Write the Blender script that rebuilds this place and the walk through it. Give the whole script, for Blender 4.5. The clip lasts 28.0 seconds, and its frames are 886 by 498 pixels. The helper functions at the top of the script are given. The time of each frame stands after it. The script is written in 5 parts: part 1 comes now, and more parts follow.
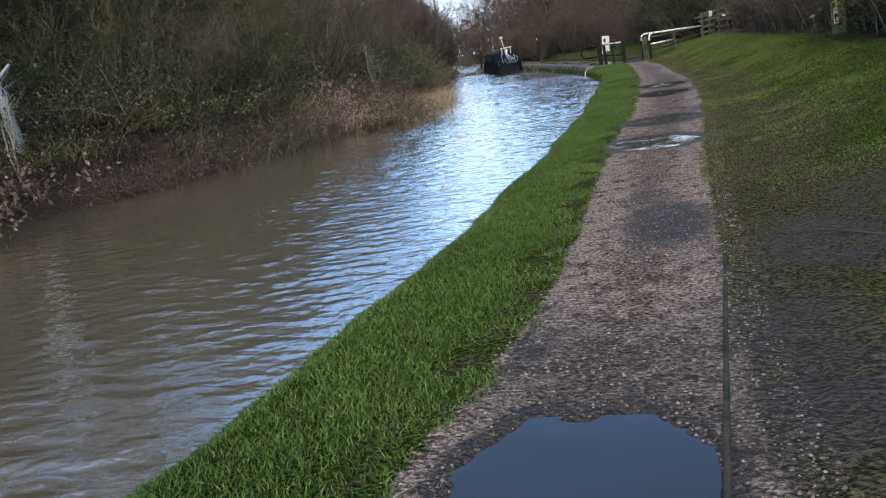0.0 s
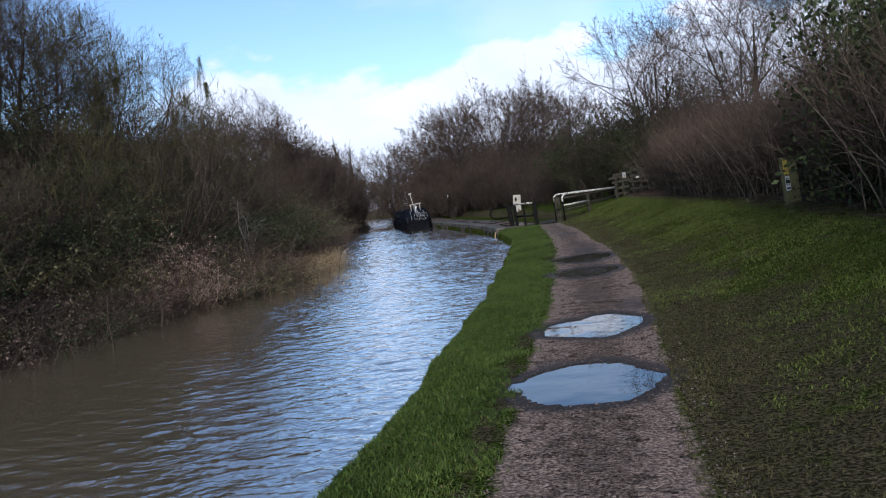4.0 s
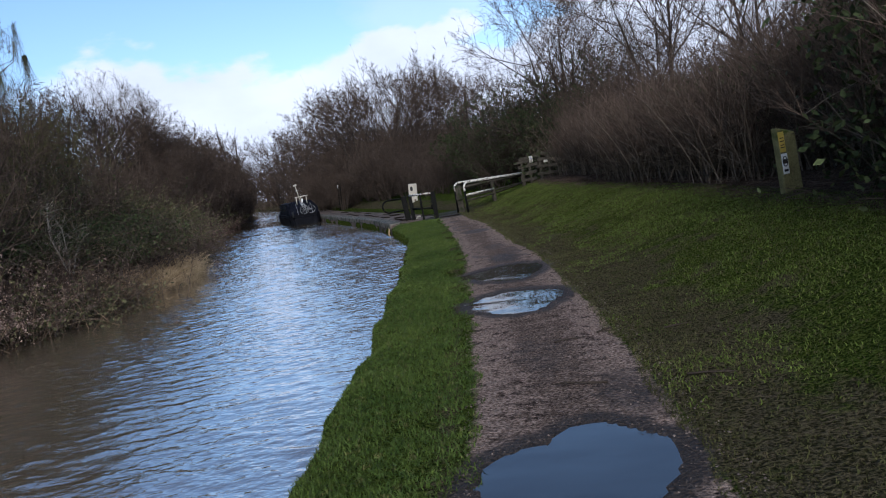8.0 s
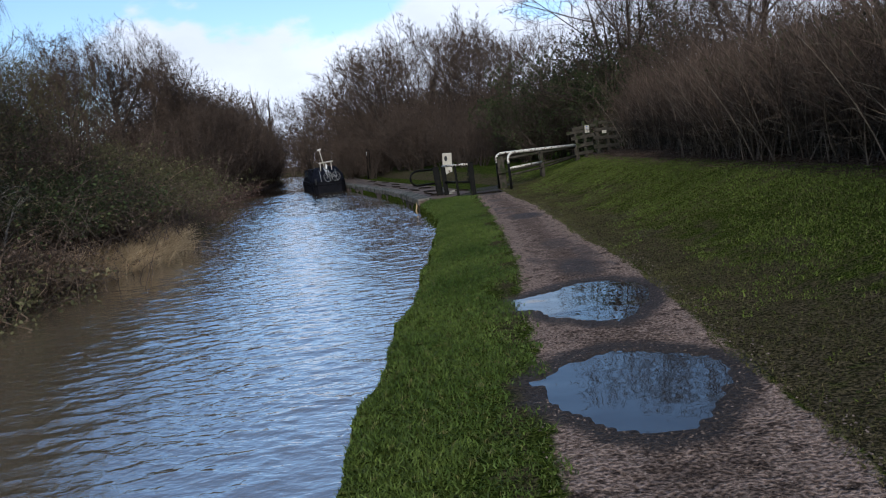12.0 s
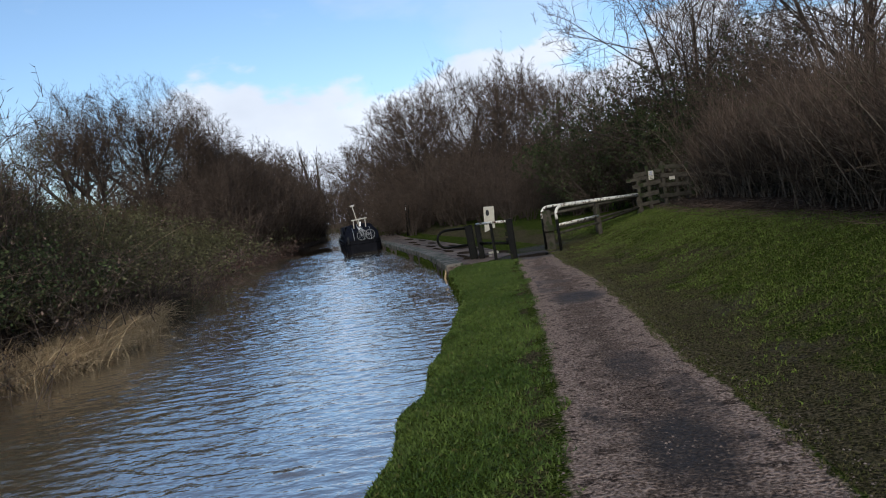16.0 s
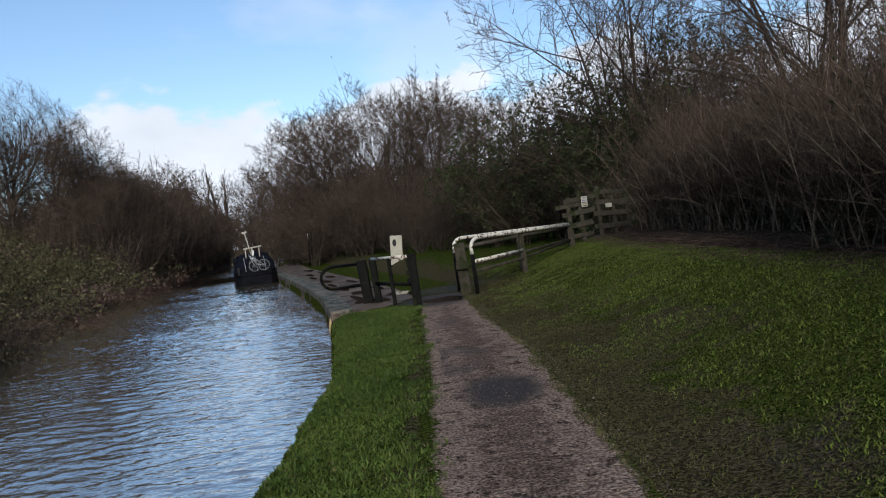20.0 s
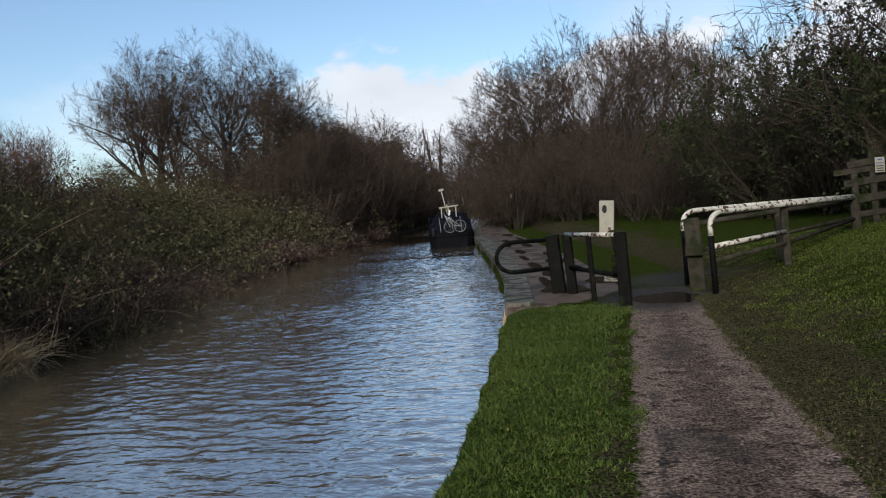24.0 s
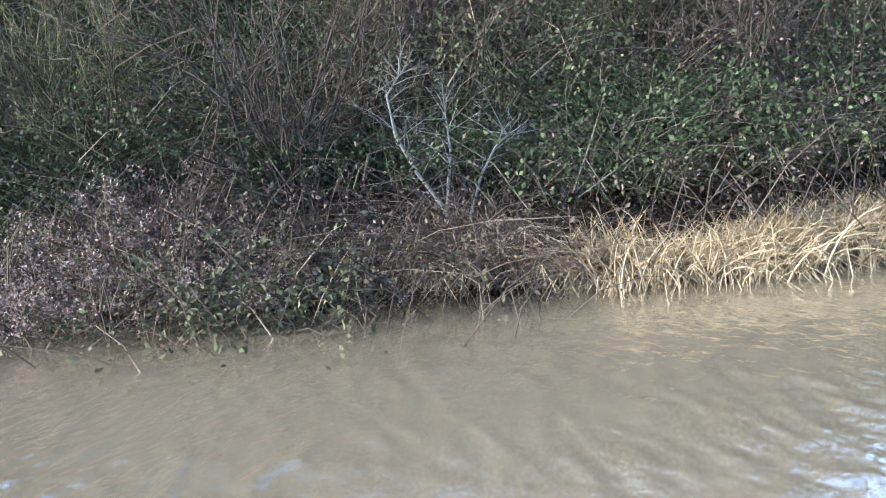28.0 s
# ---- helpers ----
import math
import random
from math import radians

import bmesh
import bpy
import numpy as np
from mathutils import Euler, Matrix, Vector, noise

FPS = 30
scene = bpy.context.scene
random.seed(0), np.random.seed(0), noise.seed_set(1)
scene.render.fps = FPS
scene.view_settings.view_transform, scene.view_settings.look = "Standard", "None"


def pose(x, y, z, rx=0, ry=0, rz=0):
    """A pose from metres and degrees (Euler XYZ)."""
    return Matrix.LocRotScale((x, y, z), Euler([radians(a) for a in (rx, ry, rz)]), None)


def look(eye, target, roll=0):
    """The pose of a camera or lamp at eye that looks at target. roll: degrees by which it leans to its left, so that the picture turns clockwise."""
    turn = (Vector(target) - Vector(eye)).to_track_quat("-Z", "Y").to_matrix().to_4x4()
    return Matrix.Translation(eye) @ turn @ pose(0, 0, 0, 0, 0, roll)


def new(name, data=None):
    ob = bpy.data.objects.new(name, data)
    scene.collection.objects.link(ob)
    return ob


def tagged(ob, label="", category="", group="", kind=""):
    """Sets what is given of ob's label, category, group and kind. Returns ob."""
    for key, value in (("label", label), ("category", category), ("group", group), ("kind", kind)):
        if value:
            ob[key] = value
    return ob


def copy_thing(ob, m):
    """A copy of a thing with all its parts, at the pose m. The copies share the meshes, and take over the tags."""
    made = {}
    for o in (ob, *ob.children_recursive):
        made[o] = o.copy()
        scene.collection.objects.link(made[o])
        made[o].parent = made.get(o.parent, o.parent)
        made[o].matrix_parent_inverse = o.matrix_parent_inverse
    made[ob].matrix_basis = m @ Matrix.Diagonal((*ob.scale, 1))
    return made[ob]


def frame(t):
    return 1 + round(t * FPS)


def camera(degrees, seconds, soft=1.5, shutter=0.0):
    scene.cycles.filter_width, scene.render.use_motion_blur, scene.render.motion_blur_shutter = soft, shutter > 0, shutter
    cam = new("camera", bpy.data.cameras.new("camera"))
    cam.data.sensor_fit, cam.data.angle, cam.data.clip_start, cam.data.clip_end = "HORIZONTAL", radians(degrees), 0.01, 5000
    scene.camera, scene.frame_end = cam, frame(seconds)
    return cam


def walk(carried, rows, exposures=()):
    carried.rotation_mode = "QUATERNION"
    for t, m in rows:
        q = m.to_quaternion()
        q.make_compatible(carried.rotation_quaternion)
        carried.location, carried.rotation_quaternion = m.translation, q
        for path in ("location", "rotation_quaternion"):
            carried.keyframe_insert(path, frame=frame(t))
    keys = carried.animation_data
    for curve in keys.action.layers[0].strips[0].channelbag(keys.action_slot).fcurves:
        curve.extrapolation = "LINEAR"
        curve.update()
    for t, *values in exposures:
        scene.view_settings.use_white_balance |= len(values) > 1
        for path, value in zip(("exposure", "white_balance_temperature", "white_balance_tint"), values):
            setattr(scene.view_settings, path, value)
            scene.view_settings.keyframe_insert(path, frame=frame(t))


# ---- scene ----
cam = camera(59.16, 28.0, soft=1.1)
PATH = [
    (0, (-0.014, -0.078, 1.438), (-2.671, 9.273, -0.910), -8.79),
    (0.5, (0.177, 0.441, 1.489), (-2.015, 9.975, -0.585), -8.77),
    (1, (0.261, 0.958, 1.505), (-1.411, 10.602, -0.546), -8.10),
    (1.5, (0.403, 1.572, 1.509), (-1.036, 11.263, -0.495), -7.63),
    (2, (0.346, 2.147, 1.474), (-1.078, 11.883, -0.311), -7.39),
    (2.5, (0.293, 2.699, 1.499), (-1.034, 12.588, 0.827), -7.02),
    (3, (0.198, 3.322, 1.500), (-1.201, 13.203, 0.860), -7.04),
    (3.5, (0.061, 3.874, 1.516), (-1.390, 13.750, 0.917), -6.84),
    (5.5, (-0.323, 6.056, 1.523), (-1.634, 15.941, 0.774), -10.32),
    (6, (-0.333, 6.689, 1.480), (-1.476, 16.587, 0.631), -10.12),
    (6.5, (-0.290, 7.245, 1.470), (-1.213, 17.069, -0.153), -11.99),
    (7, (-0.206, 7.762, 1.478), (-0.336, 17.594, -0.344), -9.00),
    (7.5, (-0.115, 8.357, 1.539), (-0.187, 18.243, 0.034), -8.57),
    (8, (-0.243, 8.898, 1.584), (-0.420, 18.851, 0.627), -8.86),
    (8.5, (-0.295, 9.488, 1.542), (-0.997, 19.429, 0.714), -8.89),
    (9, (-0.480, 9.954, 1.528), (-1.561, 19.866, 0.769), -9.13),
    (9.5, (-0.516, 10.511, 1.477), (-0.872, 20.453, 0.462), -8.91),
    (10, (-0.533, 11.109, 1.487), (-0.164, 21.007, 0.112), -8.50),
    (10.5, (-0.403, 11.693, 1.508), (1.051, 21.489, 0.120), -8.48),
    (11, (-0.424, 12.213, 1.483), (-0.755, 22.118, 0.144), -8.52),
    (11.5, (-0.437, 12.770, 1.482), (-1.028, 22.666, 0.172), -6.47),
    (13.5, (-0.100, 15.282, 1.438), (-1.112, 25.190, 0.534), -8.19),
    (14, (-0.054, 15.824, 1.411), (-1.256, 25.725, 0.675), -8.24),
    (14.5, (-0.068, 16.382, 1.427), (-1.491, 26.258, 0.764), -8.11),
    (15, (-0.081, 16.925, 1.455), (-1.592, 26.792, 0.867), -7.94),
    (15.5, (-0.024, 17.398, 1.514), (-1.571, 27.263, 0.982), -8.28),
    (16, (-0.118, 17.837, 1.483), (-1.355, 27.747, 0.961), -7.94),
    (16.5, (-0.131, 18.301, 1.467), (-1.241, 28.232, 1.100), -7.62),
    (17, (-0.153, 18.779, 1.457), (-1.349, 28.704, 1.199), -7.30),
    (17.5, (-0.158, 19.246, 1.486), (-0.932, 29.213, 1.239), -6.88),
    (18, (-0.125, 19.864, 1.490), (-0.441, 29.853, 1.127), -6.54),
    (18.5, (-0.174, 20.389, 1.504), (-0.575, 30.374, 1.129), -6.57),
    (19, (-0.085, 20.960, 1.526), (-0.519, 30.945, 1.182), -6.88),
    (19.5, (-0.038, 21.581, 1.507), (-0.049, 31.575, 1.154), -7.05),
    (20, (0.038, 22.138, 1.472), (-0.113, 32.132, 1.156), -7.18),
    (20.5, (0.015, 22.554, 1.475), (-0.710, 32.522, 1.138), -7.05),
    (21, (-0.077, 23.190, 1.472), (-0.899, 33.149, 1.104), -6.60),
    (21.5, (-0.096, 23.901, 1.441), (-1.115, 33.838, 0.974), -6.03),
    (23.5, (-0.072, 25.973, 1.485), (-1.561, 35.840, 0.837), -5.70),
    (24, (-0.096, 26.343, 1.521), (-2.958, 35.910, 0.982), -4.98),
    (24.5, (-0.121, 26.509, 1.547), (-3.327, 35.970, 1.080), -4.83),
    (25, (-0.134, 26.621, 1.568), (-3.525, 36.021, 1.177), -4.60),
    (25.5, (-0.105, 26.494, 1.559), (-4.266, 35.583, 1.285), -4.47),
    (26, (-0.128, 26.374, 1.581), (-6.025, 34.446, 1.314), -4.75),
    (26.5, (-0.127, 26.375, 1.540), (-7.167, 33.434, 0.755), -5.57),
    (27, (-0.248, 26.567, 1.531), (-8.919, 31.388, 0.276), -2.41),
    (27.5, (-0.206, 26.427, 1.530), (-10.012, 27.401, -0.175), -7.11),
    (28, (-0.044, 26.516, 1.529), (-9.923, 26.585, -0.021), -6.54),
]
walk(cam, [(t, look(eye, target, roll)) for t, eye, target, roll in PATH],
     exposures=[(0, 1.6, 5500, 6), (1, 1.3, 5500, 6), (1.8, 1.2, 5500, 6), (2.7, 0.87, 5500, 10), (6, 0.95, 5450, 12), (7, 1.12, 5450, 11), (8, 0.76, 5450, 12), (11, 0.8, 5550, 11), (14, 0.64, 5700, 9), (20, 0.68, 5900, 8), (25, 0.62, 6100, 8), (26.3, 0.8, 6250, 8), (27, 1.75, 6450, 8), (27.5, 3.05, 5300, 6), (28, 3.55, 5150, 6)])

# ---- world and light ----
SUN_EL, SUN_AZ = radians(27), radians(177)
world = bpy.data.worlds.new("sky")
scene.world = world
world.use_nodes = True
wn, wl = world.node_tree.nodes, world.node_tree.links
wn.clear()
w_out = wn.new("ShaderNodeOutputWorld")
w_bg = wn.new("ShaderNodeBackground")
w_sky = wn.new("ShaderNodeTexSky")
w_sky.sky_type = "NISHITA"
w_sky.sun_disc = False
w_sky.sun_elevation = SUN_EL
w_sky.sun_rotation = SUN_AZ
w_sky.air_density, w_sky.dust_density, w_sky.ozone_density = 1.0, 1.2, 1.4
w_tc = wn.new("ShaderNodeTexCoord")
w_map = wn.new("ShaderNodeMapping")
w_map.inputs["Scale"].default_value = (1.0, 1.0, 2.2)
w_noise = wn.new("ShaderNodeTexNoise")
w_noise.inputs["Scale"].default_value = 3.3
w_noise.inputs["Detail"].default_value = 9
w_noise.inputs["Roughness"].default_value = 0.52
w_sep = wn.new("ShaderNodeSeparateXYZ")
w_low = wn.new("ShaderNodeMapRange")
for k, v in (("From Min", 0.06), ("From Max", 0.40), ("To Min", -0.02), ("To Max", -0.08)):
    w_low.inputs[k].default_value = v
w_add = wn.new("ShaderNodeMath")
w_ramp = wn.new("ShaderNodeValToRGB")
w_ramp.color_ramp.elements[0].position, w_ramp.color_ramp.elements[1].position = 0.49, 0.60


def sky_math(op, a, b):
    x = wn.new("ShaderNodeMath")
    x.operation = op
    for k, v in enumerate((a, b)):
        if isinstance(v, (int, float)):
            x.inputs[k].default_value = v
        else:
            wl.new(v, x.inputs[k])
    return x.outputs["Value"]


def sky_step(v, lo, hi):
    x = wn.new("ShaderNodeMapRange")
    x.interpolation_type = "SMOOTHSTEP"
    x.inputs["From Min"].default_value, x.inputs["From Max"].default_value = lo, hi
    wl.new(v, x.inputs["Value"])
    return x.outputs["Result"]


# a bank of cumulus along the northern horizon, its top about ten degrees up, ending to the west
w_billow = wn.new("ShaderNodeTexNoise")
w_billow.inputs["Scale"].default_value, w_billow.inputs["Detail"].default_value, w_billow.inputs["Roughness"].default_value = 7.0, 9, 0.5
wl.new(w_map.outputs["Vector"], w_billow.inputs["Vector"])
w_puff = sky_math("MULTIPLY", sky_math("SUBTRACT", w_billow.outputs["Fac"], 0.5), 0.26)
w_az = sky_math("ARCTAN2", w_sep.outputs["X"], w_sep.outputs["Y"])
w_top = sky_math("SUBTRACT", sky_math("ADD", w_puff, 0.185), w_sep.outputs["Z"])
w_bank = sky_math("MULTIPLY", sky_step(w_top, -0.006, 0.022), sky_step(sky_math("ADD", w_az, w_puff), radians(-28), radians(-22)))
w_shade = wn.new("ShaderNodeTexNoise")
w_shade.inputs["Scale"].default_value = 5.0
w_shade.inputs["Detail"].default_value = 6
w_cloud = wn.new("ShaderNodeMix")
w_cloud.data_type = "RGBA"
w_cloud.inputs["A"].default_value = (3.7, 3.85, 4.2, 1)
w_cloud.inputs["B"].default_value = (7.6, 7.5, 7.5, 1)
w_mix = wn.new("ShaderNodeMix")
w_mix.data_type = "RGBA"
wl.new(w_tc.outputs["Generated"], w_map.inputs["Vector"])
wl.new(w_map.outputs["Vector"], w_noise.inputs["Vector"])
wl.new(w_map.outputs["Vector"], w_shade.inputs["Vector"])
wl.new(w_tc.outputs["Generated"], w_sep.inputs["Vector"])
wl.new(w_sep.outputs["Z"], w_low.inputs["Value"])
wl.new(w_noise.outputs["Fac"], w_add.inputs[0])
wl.new(w_low.outputs["Result"], w_add.inputs[1])
wl.new(w_add.outputs["Value"], w_ramp.inputs["Fac"])
wl.new(w_shade.outputs["Fac"], w_cloud.inputs["Factor"])
wl.new(sky_math("MAXIMUM", w_bank, sky_math("MULTIPLY", w_ramp.outputs["Color"], 0.28)), w_mix.inputs["Factor"])
wl.new(w_sky.outputs["Color"], w_mix.inputs["A"])
wl.new(w_cloud.outputs["Result"], w_mix.inputs["B"])
wl.new(w_mix.outputs["Result"], w_bg.inputs["Color"])
w_bg.inputs["Strength"].default_value = 0.10
wl.new(w_bg.outputs["Background"], w_out.inputs["Surface"])

sun = new("sun", bpy.data.lights.new("sun", "SUN"))
sun.data.energy, sun.data.angle, sun.data.color = 1.6, radians(18), (1.0, 0.93, 0.84)
sun.matrix_world = look((60 * math.sin(SUN_AZ) * math.cos(SUN_EL), 60 * math.cos(SUN_AZ) * math.cos(SUN_EL), 60 * math.sin(SUN_EL)), (0, 0, 0))


# ---- materials ----
def material(name, c1, c2, rough=0.8, scale=8.0, fine=60.0, bump=0.3, metal=0.0, spec=0.03, stain=None, stain_scale=1.2, stain_at=0.55, island=0.0, dist=0.02):
    """Two-scale noise between two colours, an optional third stain colour, and bump."""
    m = bpy.data.materials.new(name)
    m.use_nodes = True
    n, l = m.node_tree.nodes, m.node_tree.links
    b = n["Principled BSDF"]
    b.inputs["Roughness"].default_value, b.inputs["Metallic"].default_value = rough, metal
    b.inputs["Specular IOR Level"].default_value = spec
    tc = n.new("ShaderNodeTexCoord")
    big, small = n.new("ShaderNodeTexNoise"), n.new("ShaderNodeTexNoise")
    big.inputs["Scale"].default_value, small.inputs["Scale"].default_value = scale, fine
    big.inputs["Detail"].default_value = small.inputs["Detail"].default_value = 5
    for x in (big, small):
        l.new(tc.outputs["Object"], x.inputs["Vector"])
    mixf = n.new("ShaderNodeMix")
    mixf.inputs["Factor"].default_value = 0.5
    l.new(big.outputs["Fac"], mixf.inputs["A"])
    l.new(small.outputs["Fac"], mixf.inputs["B"])
    ramp = n.new("ShaderNodeValToRGB")
    ramp.color_ramp.elements[0].position, ramp.color_ramp.elements[1].position = 0.36, 0.64
    ramp.color_ramp.elements[0].color, ramp.color_ramp.elements[1].color = (*c1, 1), (*c2, 1)
    l.new(mixf.outputs["Result"], ramp.inputs["Fac"])
    col = ramp.outputs["Color"]
    if stain:
        sn, sr, sm = n.new("ShaderNodeTexNoise"), n.new("ShaderNodeMapRange"), n.new("ShaderNodeMix")
        sn.inputs["Scale"].default_value, sn.inputs["Detail"].default_value = stain_scale, 6
        sr.inputs["From Min"].default_value, sr.inputs["From Max"].default_value = stain_at, stain_at + 0.06
        sm.data_type = "RGBA"
        l.new(tc.outputs["Object"], sn.inputs["Vector"])
        l.new(sn.outputs["Fac"], sr.inputs["Value"])
        l.new(sr.outputs["Result"], sm.inputs["Factor"])
        l.new(col, sm.inputs["A"])
        sm.inputs["B"].default_value = (*stain, 1)
        col = sm.outputs["Result"]
    if island:
        g, hsv, mr = n.new("ShaderNodeNewGeometry"), n.new("ShaderNodeHueSaturation"), n.new("ShaderNodeMapRange")
        mr.inputs["To Min"].default_value, mr.inputs["To Max"].default_value = 1 - island, 1 + island
        l.new(g.outputs["Random Per Island"], mr.inputs["Value"])
        l.new(mr.outputs["Result"], hsv.inputs["Value"])
        l.new(col, hsv.inputs["Color"])
        col = hsv.outputs["Color"]
    l.new(col, b.inputs["Base Color"])
    if bump:
        bp = n.new("ShaderNodeBump")
        bp.inputs["Strength"].default_value, bp.inputs["Distance"].default_value = bump, dist
        l.new(mixf.outputs["Result"], bp.inputs["Height"])
        l.new(bp.outputs["Normal"], b.inputs["Normal"])
    return m


BARK = material("bark", (0.028, 0.021, 0.016), (0.072, 0.056, 0.042), 0.9, 4, 40, 0.4)
BARK_PALE = material("pale_bark", (0.10, 0.088, 0.068), (0.20, 0.18, 0.14), 0.9, 4, 40, 0.4)
TWIG = material("twig", (0.037, 0.027, 0.020), (0.108, 0.078, 0.056), 0.9, 1.5, 30, 0.0, island=0.35)
TWIG_RED = material("red_twig", (0.070, 0.036, 0.026), (0.165, 0.092, 0.066), 0.9, 1.5, 30, 0.0, island=0.35)
TWIG_GREEN = material("green_twig", (0.048, 0.044, 0.018), (0.120, 0.104, 0.046), 0.9, 1.5, 30, 0.0, island=0.35)
HEDGE_TWIG = material("hedge_twig", (0.042, 0.030, 0.022), (0.120, 0.086, 0.062), 0.9, 1.2, 30, 0.0, island=0.5)
HEDGE_STEM = material("hedge_stem", (0.045, 0.036, 0.026), (0.155, 0.125, 0.090), 0.9, 2.0, 30, 0.0, island=0.6)
IVY = material("ivy_leaf", (0.017, 0.024, 0.009), (0.062, 0.074, 0.030), 0.7, 1.5, 20, 0.0, island=0.5, spec=0.04)
BRAMBLE = material("bramble_leaf", (0.040, 0.042, 0.018), (0.120, 0.104, 0.052), 0.7, 1.5, 20, 0.0, island=0.5)
DEAD = material("dead_leaf", (0.052, 0.036, 0.027), (0.135, 0.096, 0.072), 0.9, 1.5, 20, 0.0, island=0.45)
RUST_LEAF = material("rust_leaf", (0.16, 0.065, 0.030), (0.30, 0.13, 0.06), 0.9, 1.5, 20, 0.0, island=0.4)
REED = material("dry_reed", (0.23, 0.150, 0.074), (0.56, 0.415, 0.235), 0.8, 2, 20, 0.0, island=0.4)
GRASS = material("grass_blade", (0.028, 0.049, 0.008), (0.078, 0.106, 0.021), 0.55, 0.8, 12, 0.0, island=0.5, spec=0.1, stain=(0.095, 0.092, 0.030), stain_scale=14, stain_at=0.60)
LAWN = material("lawn_blade", (0.040, 0.056, 0.009), (0.106, 0.134, 0.025), 0.6, 0.6, 12, 0.0, island=0.5, spec=0.05, stain=(0.080, 0.074, 0.028), stain_scale=16, stain_at=0.58)
GRASS_DULL = material("worn_grass_blade", (0.031, 0.033, 0.010), (0.086, 0.082, 0.031), 0.65, 0.8, 12, 0.0, island=0.4, stain=(0.080, 0.064, 0.032), stain_scale=17, stain_at=0.58)
TIMBER = material("weathered_timber", (0.022, 0.019, 0.014), (0.070, 0.060, 0.044), 0.85, 6, 70, 0.6, spec=0.05, stain=(0.024, 0.028, 0.012), stain_scale=4, stain_at=0.56)
BLACK_WOOD = material("black_painted_timber", (0.0025, 0.0025, 0.0022), (0.010, 0.0095, 0.0075), 0.6, 8, 60, 0.4, spec=0.06, stain=(0.016, 0.017, 0.008), stain_scale=5, stain_at=0.57)
WHITE_PAINT = material("peeling_white_paint", (0.46, 0.42, 0.32), (0.76, 0.72, 0.62), 0.6, 6, 60, 0.4, stain=(0.075, 0.036, 0.020), stain_scale=13, stain_at=0.535, spec=0.15)
CONCRETE = material("wet_concrete", (0.070, 0.050, 0.038), (0.175, 0.132, 0.102), 0.75, 1.2, 40, 0.4, stain=(0.062, 0.048, 0.037), stain_scale=1.3, stain_at=0.52, spec=0.06)
STONE = material("coping_stone", (0.085, 0.072, 0.055), (0.19, 0.165, 0.132), 0.75, 2, 30, 0.5, stain=(0.030, 0.038, 0.016), stain_scale=3, stain_at=0.50, spec=0.15)
PANEL = material("cream_board", (0.34, 0.31, 0.24), (0.44, 0.40, 0.315), 0.6, 5, 40, 0.1)
BOAT_BLACK = material("boat_black_steel", (0.0025, 0.0025, 0.003), (0.008, 0.008, 0.010), 0.7, 3, 30, 0.2, spec=0.05)
TARP = material("navy_tarpaulin", (0.003, 0.0035, 0.006), (0.012, 0.013, 0.018), 0.9, 4, 30, 0.8, spec=0.04)
STEEL = material("bright_metal", (0.22, 0.22, 0.21), (0.36, 0.36, 0.35), 0.4, 8, 40, 0.1, metal=0.4, spec=0.5)
RUBBER = material("rubber", (0.012, 0.012, 0.012), (0.03, 0.03, 0.03), 0.8, 8, 40, 0.1)
POST_WOOD = material("mossy_oak", (0.12, 0.105, 0.045), (0.26, 0.23, 0.10), 0.85, 5, 60, 0.5, stain=(0.07, 0.085, 0.02), stain_scale=3)
YELLOW = material("yellow_plate", (0.50, 0.36, 0.06), (0.60, 0.44, 0.09), 0.5, 5, 40, 0.05)
WHITE = material("white_plate", (0.62, 0.62, 0.58), (0.74, 0.74, 0.70), 0.5, 5, 40, 0.05)
PEBBLE = material("pebble", (0.06, 0.045, 0.036), (0.20, 0.155, 0.122), 0.75, 20, 60, 0.0, island=0.6)
SEED = material("dry_seedhead", (0.18, 0.122, 0.090), (0.34, 0.248, 0.190), 0.9, 2, 20, 0.0, island=0.4)
CANE = material("dead_cane", (0.13, 0.085, 0.055), (0.30, 0.215, 0.14), 0.85, 2, 20, 0.0, island=0.5)
BIRCH = material("birch_bark", (0.22, 0.21, 0.19), (0.40, 0.385, 0.36), 0.7, 3, 30, 0.3, stain=(0.04, 0.035, 0.03), stain_scale=6, stain_at=0.60)
PALE_STEM = material("pale_stem", (0.15, 0.125, 0.095), (0.30, 0.265, 0.21), 0.85, 4, 30, 0.1, island=0.3)
INK = material("dark_print", (0.02, 0.02, 0.02), (0.04, 0.04, 0.04), 0.6, 5, 40, 0.0)
BLUE = material("blue_print", (0.04, 0.10, 0.30), (0.06, 0.14, 0.38), 0.6, 5, 40, 0.0)
ROOF_TILE = material("red_brown_roof_tile", (0.10, 0.035, 0.028), (0.17, 0.06, 0.045), 0.85, 2, 20, 0.4)
BRICK = material("red_brick", (0.16, 0.06, 0.04), (0.26, 0.11, 0.075), 0.85, 3, 20, 0.4)
GLASS = material("dark_glass", (0.02, 0.025, 0.03), (0.03, 0.035, 0.04), 0.08, 3, 20, 0.0, spec=0.5)


